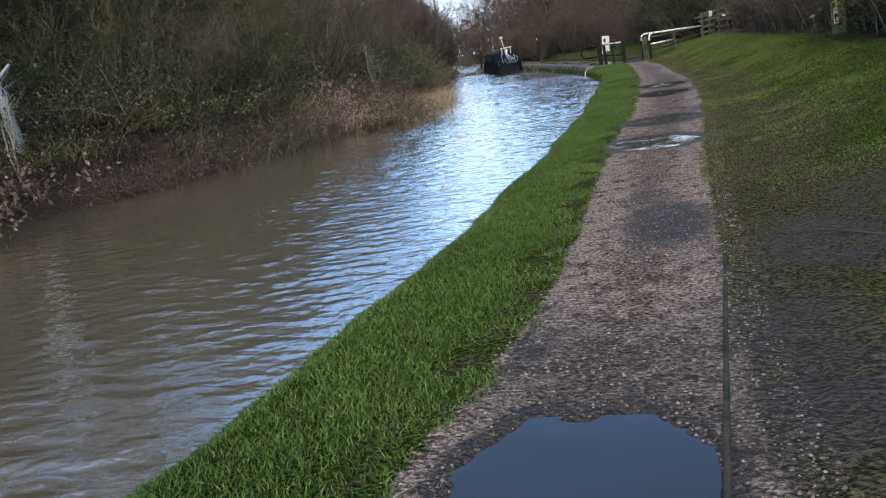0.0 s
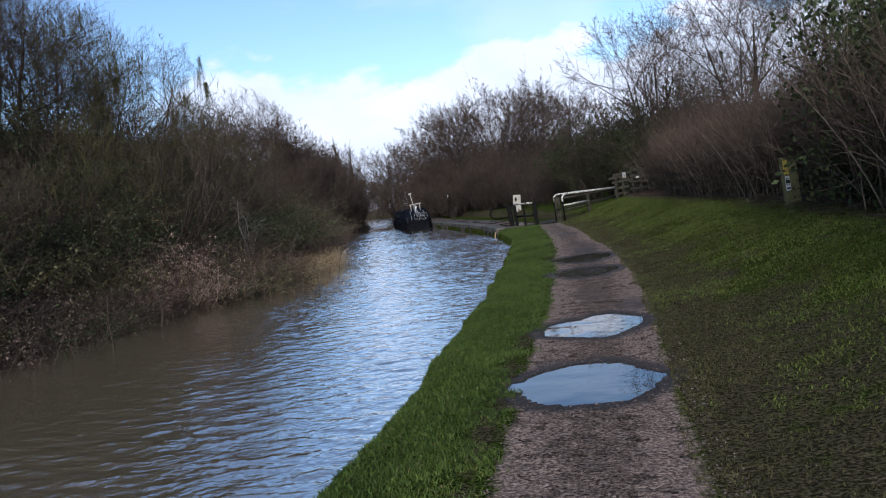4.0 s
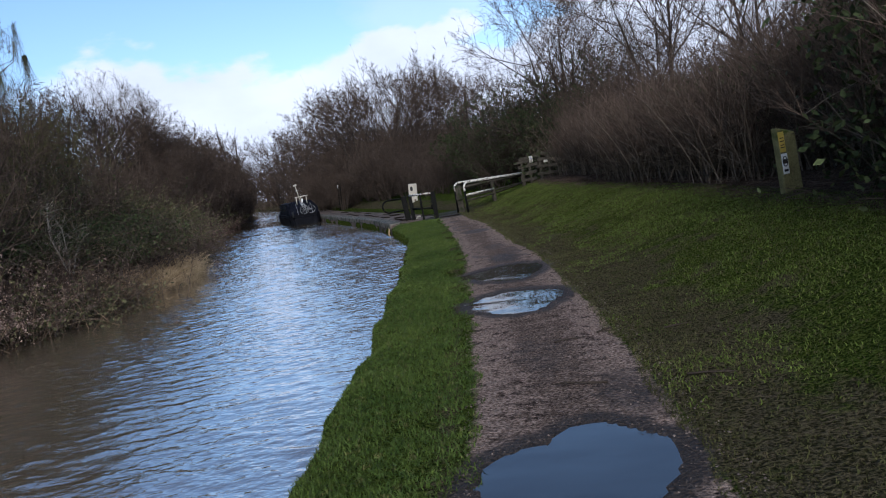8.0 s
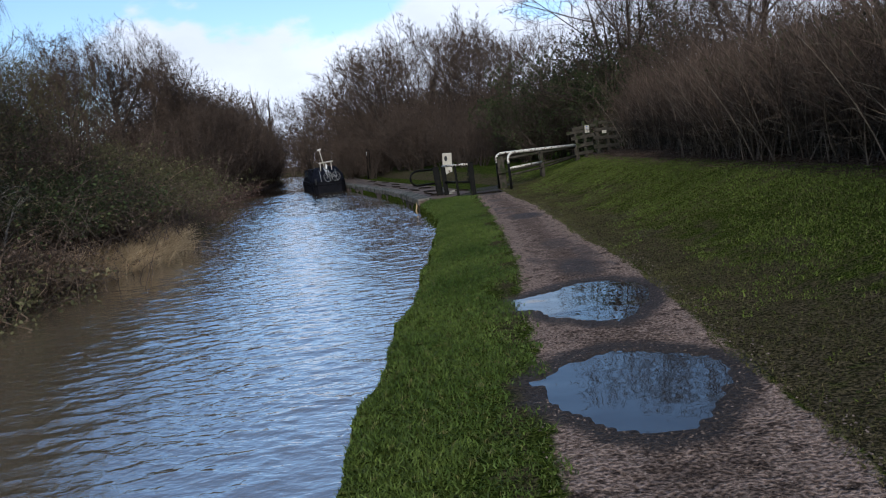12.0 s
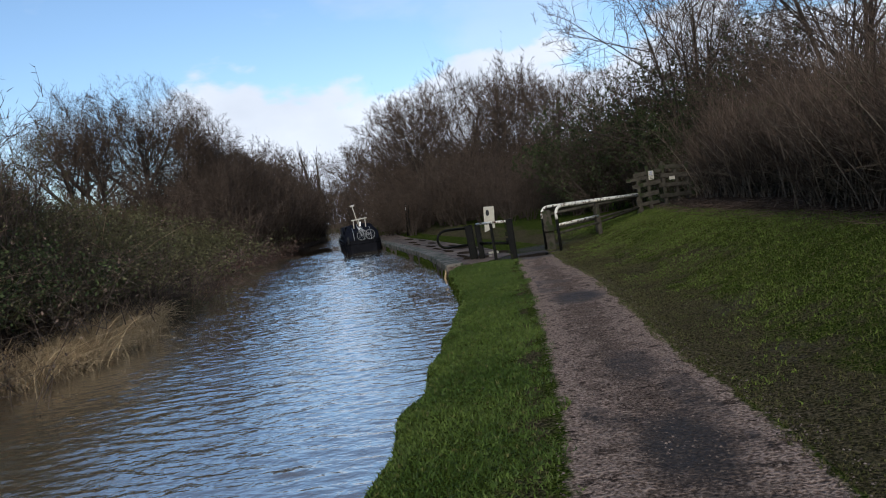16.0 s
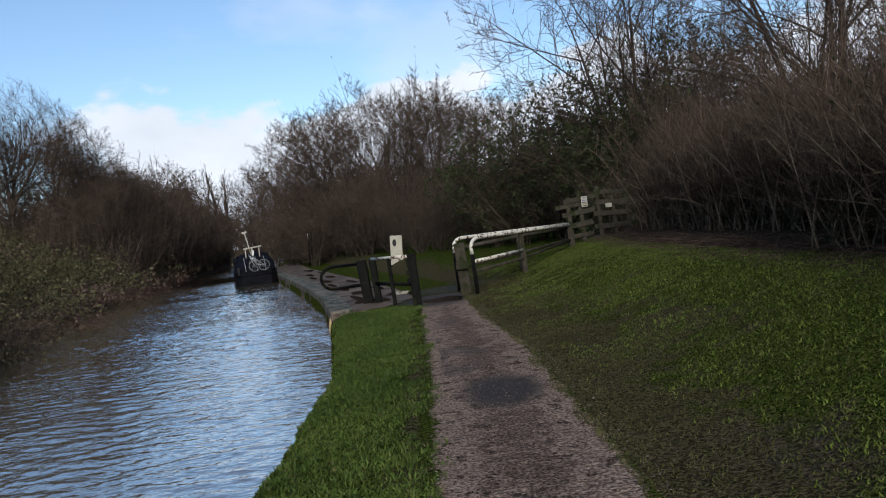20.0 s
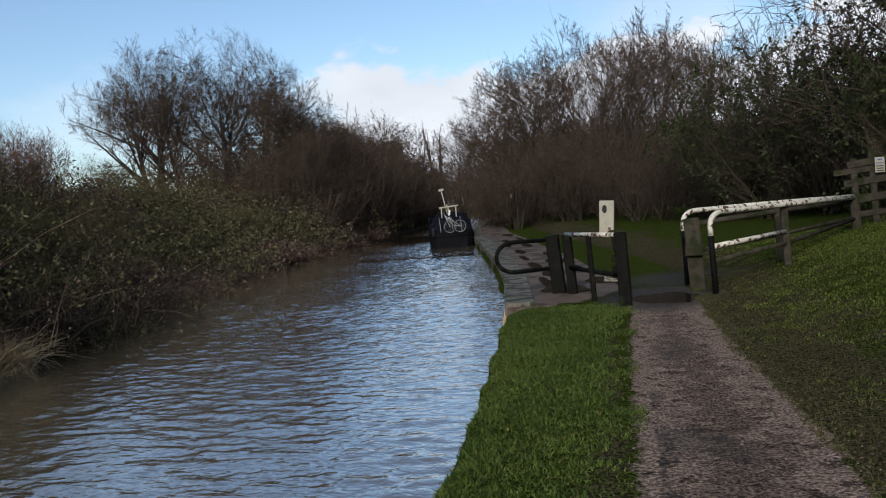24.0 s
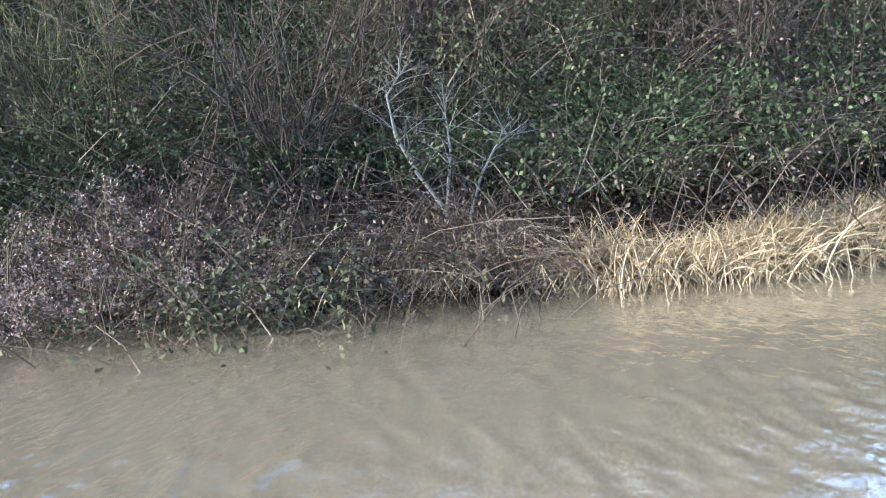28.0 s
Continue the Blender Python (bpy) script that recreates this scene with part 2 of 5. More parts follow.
def ground_material():
    m = bpy.data.materials.new("towpath_ground")
    m.use_nodes = True
    n, l = m.node_tree.nodes, m.node_tree.links
    b = n["Principled BSDF"]
    tc = n.new("ShaderNodeTexCoord")

    def noise_node(scale, detail=6):
        x = n.new("ShaderNodeTexNoise")
        x.inputs["Scale"].default_value, x.inputs["Detail"].default_value = scale, detail
        l.new(tc.outputs["Object"], x.inputs["Vector"])
        return x.outputs["Fac"]

    def ramp(src, c1, c2, a=0.35, z=0.65):
        r = n.new("ShaderNodeValToRGB")
        r.color_ramp.elements[0].position, r.color_ramp.elements[1].position = a, z
        r.color_ramp.elements[0].color, r.color_ramp.elements[1].color = (*c1, 1), (*c2, 1)
        l.new(src, r.inputs["Fac"])
        return r.outputs["Color"]

    def mix(f, a, c):
        x = n.new("ShaderNodeMix")
        x.data_type = "RGBA"
        l.new(f, x.inputs["Factor"])
        l.new(a, x.inputs["A"])
        l.new(c, x.inputs["B"])
        return x.outputs["Result"]

    def mask(name):
        a = n.new("ShaderNodeAttribute")
        a.attribute_name = name
        return a.outputs["Fac"]

    def arith(op, a, c):
        x = n.new("ShaderNodeMath")
        x.operation = op
        for k, v in enumerate((a, c)):
            if isinstance(v, (int, float)):
                x.inputs[k].default_value = v
            else:
                l.new(v, x.inputs[k])
        return x.outputs["Value"]

    def step(v, lo, hi):
        x = n.new("ShaderNodeMapRange")
        x.inputs["From Min"].default_value, x.inputs["From Max"].default_value = lo, hi
        l.new(v, x.inputs["Value"])
        return x.outputs["Result"]

    def ragged(v, *layers):
        """A mask's value stirred by noises of (scale, reach)."""
        for scale, reach in layers:
            v = arith("ADD", v, arith("MULTIPLY", arith("SUBTRACT", noise_node(scale, 4), 0.5), reach))
        return v

    fine, mid, grit = noise_node(42, 9), noise_node(9), noise_node(130, 3)
    soil = mix(mid, ramp(fine, (0.030, 0.023, 0.014), (0.125, 0.094, 0.060), 0.42, 0.60), ramp(fine, (0.020, 0.021, 0.007), (0.062, 0.058, 0.022), 0.4, 0.6))
    pale = ramp(fine, (0.125, 0.086, 0.063), (0.37, 0.270, 0.208), 0.40, 0.62)
    damp = ramp(fine, (0.060, 0.042, 0.031), (0.21, 0.152, 0.115), 0.40, 0.62)
    inward = mask("path")
    wet = ragged(step(inward, 0.0, 0.5), (5.5, 1.9), (1.4, 0.9), (15, 1.5))
    gravel = mix(step(wet, 0.45, 0.90), pale, damp)
    clod = ramp(fine, (0.036, 0.026, 0.020), (0.125, 0.090, 0.068), 0.40, 0.62)
    gravel = mix(step(ragged(noise_node(7, 3), (26, 0.4)), 0.57, 0.64), gravel, clod)
    gravel = mix(step(grit, 0.66, 0.74), gravel, ramp(fine, (0.30, 0.25, 0.21), (0.55, 0.49, 0.43)))
    mud = ramp(fine, (0.022, 0.017, 0.013), (0.068, 0.051, 0.040))
    turf = mix(mid, ramp(fine, (0.014, 0.018, 0.004), (0.058, 0.060, 0.014), 0.42, 0.60), ramp(fine, (0.016, 0.028, 0.004), (0.072, 0.100, 0.016), 0.42, 0.60))
    leaf = ramp(fine, (0.026, 0.018, 0.013), (0.115, 0.078, 0.052), 0.40, 0.62)
    col = mix(step(ragged(mask("turf"), (5, 0.9), (24, 0.7)), 0.35, 0.65), soil, turf)
    col = mix(step(ragged(inward, (2.6, 0.16), (11, 0.13), (40, 0.07)), -0.015, 0.03), col, gravel)
    muddy = step(ragged(mask("mud"), (7, 0.5), (26, 0.5)), 0.25, 0.70)
    col = mix(muddy, col, mud)
    col = mix(step(ragged(mask("litter"), (6, 0.8), (22, 0.6)), 0.3, 0.6), col, leaf)
    l.new(col, b.inputs["Base Color"])
    sp = n.new("ShaderNodeMapRange")
    sp.inputs["To Min"].default_value, sp.inputs["To Max"].default_value = 0.0, 0.14
    l.new(muddy, sp.inputs["Value"])
    l.new(sp.outputs["Result"], b.inputs["Specular IOR Level"])
    rr = n.new("ShaderNodeMapRange")
    rr.inputs["To Min"].default_value, rr.inputs["To Max"].default_value = 0.95, 0.65
    l.new(muddy, rr.inputs["Value"])
    l.new(rr.outputs["Result"], b.inputs["Roughness"])
    bp, ad = n.new("ShaderNodeBump"), n.new("ShaderNodeMath")
    l.new(fine, ad.inputs[0])
    l.new(mid, ad.inputs[1])
    bp.inputs["Strength"].default_value, bp.inputs["Distance"].default_value = 1.0, 0.045
    l.new(ad.outputs["Value"], bp.inputs["Height"])
    l.new(bp.outputs["Normal"], b.inputs["Normal"])
    return m


def water_material(name, colour, strength, rough=0.03, ior=1.5, waves=(), calm=False, coat=1.0):
    """Opaque murky water; waves are (scale, stretch along the crest, turn, height, octaves)."""
    m = bpy.data.materials.new(name)
    m.use_nodes = True
    n, l = m.node_tree.nodes, m.node_tree.links
    b = n["Principled BSDF"]
    b.inputs["Base Color"].default_value = (*colour, 1)
    b.inputs["Roughness"].default_value, b.inputs["IOR"].default_value = rough, ior
    b.inputs["Coat Weight"].default_value, b.inputs["Coat IOR"].default_value, b.inputs["Coat Roughness"].default_value = coat, ior, rough
    tc = n.new("ShaderNodeTexCoord")
    total = None
    for scale, stretch, turn, height, octaves in waves:
        mp, a, k = n.new("ShaderNodeMapping"), n.new("ShaderNodeTexNoise"), n.new("ShaderNodeMath")
        mp.inputs["Rotation"].default_value = (0, 0, radians(turn))
        mp.inputs["Scale"].default_value = (stretch, 1.0, 1.0)
        a.inputs["Scale"].default_value, a.inputs["Detail"].default_value, a.inputs["Distortion"].default_value = scale, octaves, 0.35
        k.operation = "MULTIPLY"
        k.inputs[1].default_value = height
        l.new(tc.outputs["Object"], mp.inputs["Vector"])
        l.new(mp.outputs["Vector"], a.inputs["Vector"])
        l.new(a.outputs["Fac"], k.inputs[0])
        if total is None:
            total = k.outputs["Value"]
        else:
            ad = n.new("ShaderNodeMath")
            l.new(total, ad.inputs[0])
            l.new(k.outputs["Value"], ad.inputs[1])
            total = ad.outputs["Value"]
    bp = n.new("ShaderNodeBump")
    bp.inputs["Strength"].default_value, bp.inputs["Distance"].default_value = strength, 1.0
    l.new(total, bp.inputs["Height"])
    if calm:
        at = n.new("ShaderNodeAttribute")
        at.attribute_name = "wind"
        l.new(at.outputs["Fac"], bp.inputs["Strength"])
    l.new(bp.outputs["Normal"], b.inputs["Normal"])
    l.new(bp.outputs["Normal"], b.inputs["Coat Normal"])
    return m


GROUND = ground_material()
WATER = water_material("murky_canal_water", (0.130, 0.099, 0.058), 1.0, 0.008, ior=2.0, waves=[(12.0, 0.6, 10, 0.0085, 1.5), (24.0, 0.75, -28, 0.0022, 1.0)], calm=True)
PUDDLE = water_material("puddle_water", (0.022, 0.019, 0.016), 1.0, 0.01, ior=1.5, waves=[(6.0, 0.8, 0, 0.0014, 1.0), (1.5, 0.8, 40, 0.013, 1.0)], coat=0.0)


# ---- building blocks ----
def obj(name, verts, faces, mat, parent=None, label="", smooth=False):
    me = bpy.data.meshes.new(name)
    me.from_pydata([tuple(v) for v in verts], [], faces)
    me.materials.append(mat)
    if smooth:
        me.shade_smooth()
    ob = new(name, me)
    if parent:
        ob.parent = parent
    if label:
        ob["label"] = label
    return ob


def part(name, bm, mat, parent=None, label="", smooth=False):
    me = bpy.data.meshes.new(name)
    bm.to_mesh(me)
    bm.free()
    me.materials.append(mat)
    if smooth:
        me.shade_smooth()
    ob = new(name, me)
    if parent:
        ob.parent = parent
    if label:
        ob["label"] = label
    return ob


def thing(name, m, label, category, group="", kind=""):
    ob = new(name)
    ob.matrix_world = m
    ob.empty_display_size = 0.2
    return tagged(ob, label, category, group, kind)


def beam(bm, a, b, w, d, bevel=0.008, up=(0, 0, 1)):
    """A bevelled timber from a to b, w wide and d deep."""
    a, b = Vector(a), Vector(b)
    ax = (b - a).normalized()
    side = ax.cross(Vector(up))
    side = side.normalized() if side.length > 1e-4 else Vector((1, 0, 0))
    top = side.cross(ax).normalized()
    r = bmesh.ops.create_cube(bm, size=1)
    m = Matrix((side * w, ax * (b - a).length, top * d)).transposed().to_4x4()
    m.translation = (a + b) / 2
    bmesh.ops.transform(bm, matrix=m, verts=r["verts"])
    if bevel:
        es = list({e for v in r["verts"] for e in v.link_edges})
        bmesh.ops.bevel(bm, geom=es, offset=bevel, segments=1, affect="EDGES")
    return bm


def pipe(pts, r, sides=8):
    """Verts and faces of a round bar through pts, closed at the ends."""
    pts = [Vector(p) for p in pts]
    rs = r if isinstance(r, (list, tuple)) else [r] * len(pts)
    verts, faces = [], []
    ref = Vector((0.31, 0.17, 0.93))
    for i, p in enumerate(pts):
        t = (pts[min(i + 1, len(pts) - 1)] - pts[max(i - 1, 0)]).normalized()
        s = t.cross(ref).normalized()
        u = s.cross(t)
        for k in range(sides):
            c = 2 * math.pi * k / sides
            verts.append(p + (s * math.cos(c) + u * math.sin(c)) * rs[i])
    for i in range(len(pts) - 1):
        for k in range(sides):
            k2 = (k + 1) % sides
            faces.append((i * sides + k, i * sides + k2, (i + 1) * sides + k2, (i + 1) * sides + k))
    faces.append(tuple(range(sides))[::-1])
    faces.append(tuple(range((len(pts) - 1) * sides, len(pts) * sides)))
    return verts, faces


def mesh_arrays(name, V, F3, mat, parent=None, label=""):
    """A mesh from numpy arrays of vertices and triangles."""
    me = bpy.data.meshes.new(name)
    me.vertices.add(len(V))
    me.vertices.foreach_set("co", V.astype(np.float32).ravel())
    n = len(F3)
    me.loops.add(n * 3)
    me.loops.foreach_set("vertex_index", F3.astype(np.int32).ravel())
    me.polygons.add(n)
    me.polygons.foreach_set("loop_start", np.arange(0, n * 3, 3, dtype=np.int32))
    me.update(calc_edges=True)
    me.materials.append(mat)
    ob = new(name, me)
    if parent:
        ob.parent = parent
    if label:
        ob["label"] = label
    return ob


def strands(B, D, L, R, bend, seg=2, sides=3):
    """Tapered round strands: bases B, unit directions D, lengths L, base radii R, sag or lift vectors bend (per metre)."""
    N = len(B)
    s = np.linspace(0, 1, seg + 1)
    P = B[:, None] + D[:, None] * (L[:, None] * s)[..., None] + bend[:, None] * (L[:, None] * s**2)[..., None]
    ref = np.where(np.abs(D[:, 2:3]) > 0.8, [[1.0, 0.0, 0.0]], [[0.0, 0.0, 1.0]])
    S = np.cross(D, ref)
    S /= np.linalg.norm(S, axis=1, keepdims=True) + 1e-9
    U = np.cross(S, D)
    rad = R[:, None] * (1 - 0.75 * s)
    ang = 2 * np.pi * np.arange(sides) / sides
    ring = S[:, None, None] * np.cos(ang)[None, None, :, None] + U[:, None, None] * np.sin(ang)[None, None, :, None]
    V = P[:, :seg, None] + ring * rad[:, :seg, None, None]
    V = np.concatenate([V.reshape(N, seg * sides, 3), P[:, seg:]], 1)
    f = []
    for i in range(seg - 1):
        for k in range(sides):
            a, b, c, d = i * sides + k, i * sides + (k + 1) % sides, (i + 1) * sides + (k + 1) % sides, (i + 1) * sides + k
            f += [(a, b, c), (a, c, d)]
    for k in range(sides):
        f.append(((seg - 1) * sides + k, (seg - 1) * sides + (k + 1) % sides, seg * sides))
    per = seg * sides + 1
    F = (np.array(f)[None] + (np.arange(N) * per)[:, None, None]).reshape(-1, 3)
    return V.reshape(-1, 3), F


def unit(v):
    return v / (np.linalg.norm(v, axis=-1, keepdims=True) + 1e-9)


def leaves(C, size, rng, flat=0.5):
    """Small bent leaves (two triangles folded along the rib) at centres C, turned towards the light."""
    N = len(C)
    c = unit(rng.normal(size=(N, 3)) + [0, 0, flat])
    a = unit(np.cross(c, rng.normal(size=(N, 3))))
    b = np.cross(c, a)
    s = size * rng.uniform(0.6, 1.3, (N, 1))
    V = np.stack([C - a * s, C + b * s * 0.55 + c * s * 0.18, C + a * s, C - b * s * 0.55 + c * s * 0.18], 1)
    F = (np.array([(0, 1, 2), (0, 2, 3)])[None] + (np.arange(N) * 4)[:, None, None]).reshape(-1, 3)
    return V.reshape(-1, 3), F


def joined(items):
    V, F, o = [], [], 0
    for v, f in items:
        V.append(v)
        F.append(f + o)
        o += len(v)
    return np.concatenate(V), np.concatenate(F)


def curve(points):
    ys, xs = np.array([p[1] for p in points], float), np.array([p[0] for p in points], float)
    return lambda y: np.interp(y, ys, xs)


# ---- plan: lines across the place as x along y ----
verge_x = curve([(-4.5, -60.59), (-2.9, -3.92), (-2.25, 2.36), (-2.02, 4.18), (-1.8, 6.1), (-1.52, 10.76), (-1.45, 13.29), (-1.38, 16.32), (-1.36, 20.77), (-1.36, 24.22), (-1.5, 28.47), (-1.62, 31), (-1.95, 33.53), (-2.4, 36.76), (-3.4, 41.42), (-4.4, 45.37), (-5.6, 49.52), (-7.4, 55.79), (-9.4, 62.57), (-12.0, 72.99), (-13.6, 81), (-16.5, 97), (-22.5, 126), (-38, 160), (-85, 192), (-300, 250), (-600, 500)])
path_l = curve([(-2.2, -30.23), (-1.2, 0.13), (-1.0, 2.26), (-0.8, 3.27), (-0.62, 4.79), (-0.55, 8.73), (-0.4, 12.27), (-0.28, 14.3), (-0.2, 17.33), (-0.12, 22.9), (-0.2, 25.94), (-0.4, 31.1), (-0.58, 33.83), (-0.68, 36.06), (-0.8, 39.6)])
path_r = curve([(-0.7, -30.23), (0.25, 0.13), (0.32, 3.77), (0.38, 5.19), (0.62, 9.95), (0.8, 12.27), (0.92, 13.69), (1.04, 16.32), (1.1, 21.99), (0.92, 24.52), (0.8, 28.47), (0.68, 31.2), (0.5, 32.72), (0.3, 34.84), (0.12, 37.17), (0.0, 39.6)])
far_x = curve([(-15, -60.59), (-11.6, 2.15), (-10.9, 10.86), (-10.3, 16.32), (-9.7, 21), (-9.1, 24.8), (-8.7, 27.5), (-8.3, 29.2), (-8.4, 30.5), (-8.9, 32.5), (-10.1, 35.6), (-10.9, 38.5), (-12.1, 41.6), (-13.3, 46), (-14.8, 51), (-16.0, 57), (-17.8, 66), (-19.8, 79.4), (-22.2, 95), (-29.5, 126), (-46, 153), (-90, 180), (-300, 236), (-620, 480)])
hedge_x = curve([(3.0, -30.23), (3.1, 8.23), (3.5, 16.83), (3.6, 23.41), (3.3, 28.97), (2.9, 33.53), (2.8, 37.57), (3.2, 42.63), (3.5, 46.68), (8, 52.75), (30, 70.97)])
WATER_Z = -0.35


def bumps(x, y, s):
    return noise.noise(Vector((x * s, y * s, 3.7)))


def field(x, y, s, seed=0):
    """Smooth noise of about -1 to 1 over arrays of places."""
    x, y = np.asarray(x) * s + 17.3 * seed, np.asarray(y) * s - 9.1 * seed
    xi, yi = np.floor(x).astype(np.int64), np.floor(y).astype(np.int64)
    fx, fy = x - xi, y - yi

    def corner(a, b):
        h = (a * 374761393 + b * 668265263 + seed * 974711) & 0x7FFFFFFF
        h = ((h ^ (h >> 13)) * 1274126177) & 0x7FFFFFFF
        t = (h & 4095) * (2 * np.pi / 4096)
        return np.cos(t), np.sin(t)

    u, v = fx * fx * (3 - 2 * fx), fy * fy * (3 - 2 * fy)
    c = []
    for dx, dy in ((0, 0), (1, 0), (0, 1), (1, 1)):
        a, b = corner(xi + dx, yi + dy)
        c.append(a * (fx - dx) + b * (fy - dy))
    return 1.5 * ((c[0] * (1 - u) + c[1] * u) * (1 - v) + (c[2] * (1 - u) + c[3] * u) * v)


PUDDLES = [  # centre x, y, half length across, half length along
    (-0.36, 2.3, 0.42, 0.5), (0.07, 10.40, 0.52, 0.62), (0.25, 12.74, 0.52, 0.58), (0.36, 17.9, 0.54, 0.76), (0.44, 20.42, 0.54, 0.80),
    (-0.33, 37.55, 0.45, 0.55),
]


DAMP = [  # dried-out hollows of the path: centre x, y, half widths, depth of tone
    (0.30, 28.8, 0.36, 0.62, 0.85), (0.08, 5.9, 0.36, 0.85, 0.8), (0.50, 24.3, 0.25, 0.7, 0.55), (0.55, 22.2, 0.3, 0.7, 0.75), (0.3, 15.2, 0.3, 0.9, 0.4),
    (0.75, 13.9, 0.25, 0.6, 0.6), (-0.4, 37.6, 0.8, 1.3, 0.9), (-0.1, 39.8, 1.1, 1.2, 0.6), (-0.2, 33.8, 0.25, 0.6, 0.5), (0.95, 4.9, 0.5, 0.8, 0.5), (1.5, 5.9, 0.5, 0.6, 0.38), (1.75, 26.2, 0.4, 0.6, 0.33), (1.6, 24.0, 0.35, 0.5, 0.3),
]


def puddle_edge(px, py, ang):
    return 1 + 0.28 * noise.noise(Vector((px * 3 + math.cos(ang) * 1.3, py * 3 + math.sin(ang) * 1.3, 0.5))) + 0.08 * noise.noise(Vector((px + math.cos(ang) * 5, py + math.sin(ang) * 5, 2.5))) + 0.035 * noise.noise(Vector((px + math.cos(ang) * 13, py + math.sin(ang) * 13, 4.5)))


GROUND_GRID = []


def build_ground():
    ys = np.concatenate([[-400, -200, -100, -60, -40], np.arange(-30, -4, 1.0), np.arange(-4, 1, 0.11), np.arange(1, 22, 0.06), np.arange(22, 45, 0.11), np.arange(45, 120, 1.0), np.arange(120, 300, 8), [330, 400, 500, 700, 1000]])
    verts, tags = [], []
    ncol = None
    for y in ys:
        v, pl, pr, fx, hx = (float(f(y)) for f in (verge_x, path_l, path_r, far_x, hedge_x))
        lawn = min(max((y - 42) / 10, 0), 1)
        if y > 39:
            pl, pr = v + 1.6, v + 3.2
            hx = max(hx, pr + 2)
        w = 0.10 * bumps(0, y, 0.9) + 0.05 * bumps(5, y, 3.1)
        v += w
        hill = 4.5 + 0.7 * bumps(9, y, 0.05) - 1.7 * min(max((y - 36) / 8, 0), 1)
        zr = 0.58 * (1 - lawn) + 0.45 * lawn
        knots = [(-600 + fx, hill + 2, 2), (fx - 80, hill + 1.5, 6), (fx - 25, hill + 0.6, 8), (fx - 7, hill, 8), (fx - 3, hill * 0.42, 8), (fx - 0.8, 0.05, 4), (fx, -0.42, 3), (fx + 1.2, -1.2, 2),
                 (v - 0.5, -1.2, 2), (v - 0.02, -0.45, 2), (v + 0.03, -0.13, 3), (v + 0.25, -0.03, 6), (pl, 0.0, 22), (pr - 0.15, 0.0, 7), (pr + 0.2, 0.01, 10), (pr + 0.9, 0.07 + 0.27 * lawn, 16), (hx, zr, 4), (hx + 2.5, zr + 0.35, 6), (hx + 25, zr + 1.5, 4), (hx + 80, 3.0, 2), (hx + 600, 4.0, 0)]
        row = []
        for (x0, z0, n0), (x1, z1, _) in zip(knots, knots[1:]):
            for k in range(n0):
                f = k / n0
                row.append((x0 + (x1 - x0) * f, z0 + (z1 - z0) * f))
        row.append(knots[-1][:2])
        ncol = len(row)
        for x, z in row:
            t = mud = lit = 0.0
            g = -1.0
            if -40 < y < 130 and abs(x) < 40:
                j = 0.12 * bumps(x, y, 1.3) + 0.10 * bumps(x, y, 4.3) + 0.05 * bumps(x, y, 11)
                g = min(x - pl, pr - x, 38.6 - y)
                wear = min(max(1.0 - (x - pr) / 1.9 + 2.2 * j, 0), 1) if x > pr else 0.0
                t = min(max(1.0 - wear - 0.5 * max(bumps(x, y + 9, 0.7), 0) - 0.8 * max(bumps(x, y, 3.3) - 0.1, 0), 0), 1)
                if v < x < pl:
                    t = min(max((pl - x) / 0.45 + j * 2, 0), 1)
                if x > hx + 0.25 + 1.2 * j:
                    t, lit = 0.0, min(max((x - hx - 0.25 - 1.2 * j) / 0.4, 0), 1)
                if x < v:
                    t = 0.0
                if x < fx:
                    lit = 0.7
                mud = min(max((bumps(x + 30, y, 0.55) + 0.5 * bumps(x, y, 2.2) - 0.30) * 4, 0), 0.5) if g > 0.1 else 0.0
                for px, py, a, b, deep in DAMP:
                    d = math.hypot((x - px) / a, (y - py) / b)
                    mud = max(mud, deep * min(max(1.5 - d, 0), 1))
                if y < 7 and x > pl:
                    mud = max(mud, min(max((7 - y) / 5, 0), 1) * min(max(0.45 + 1.2 * j + bumps(x, y, 1.0), 0), 1))
                z += 0.03 * j * (1 if x > v + 0.2 else 0) + 0.012 * bumps(x, y, 6.0)
                for px, py, a, b in PUDDLES:
                    dx, dy = (x - px) / a, (y - py) / b
                    d = math.hypot(dx, dy)
                    if d < 1.8 and x > v + 0.15:
                        e = puddle_edge(px, py, math.atan2(dy, dx))
                        q = (d - e) / 0.35
                        dip = min(max(1 - q, 0), 1)
                        z = z * (1 - dip) + dip * (0.0 if q > 0 else max(-0.012 + 0.04 * q, -0.035)) if q < 1 else z
                        mud = max(mud, min(max(1.25 - q * 0.9, 0), 1))
                        t *= 1 - dip
            verts.append((x, y, z))
            tags.append((g, t, mud, lit))
    nr = len(ys)
    grid = np.array(verts).reshape(nr, ncol, 3)
    GROUND_GRID.append((ys, grid[:, :, 0].copy(), grid[:, :, 2].copy()))
    faces = [(i * ncol + k, i * ncol + k + 1, (i + 1) * ncol + k + 1, (i + 1) * ncol + k) for i in range(nr - 1) for k in range(ncol - 1)]
    ob = obj("ground", verts, faces, GROUND, smooth=True)
    tags = np.array(tags, np.float32)
    for i, nm in enumerate(("path", "turf", "mud", "litter")):
        at = ob.data.attributes.new(nm, "FLOAT", "POINT")
        at.data.foreach_set("value", tags[:, i].copy())
    return tagged(ob, "canal banks with a gravel towpath, worn grass and mud", "ground", kind="structure")


ground = build_ground()


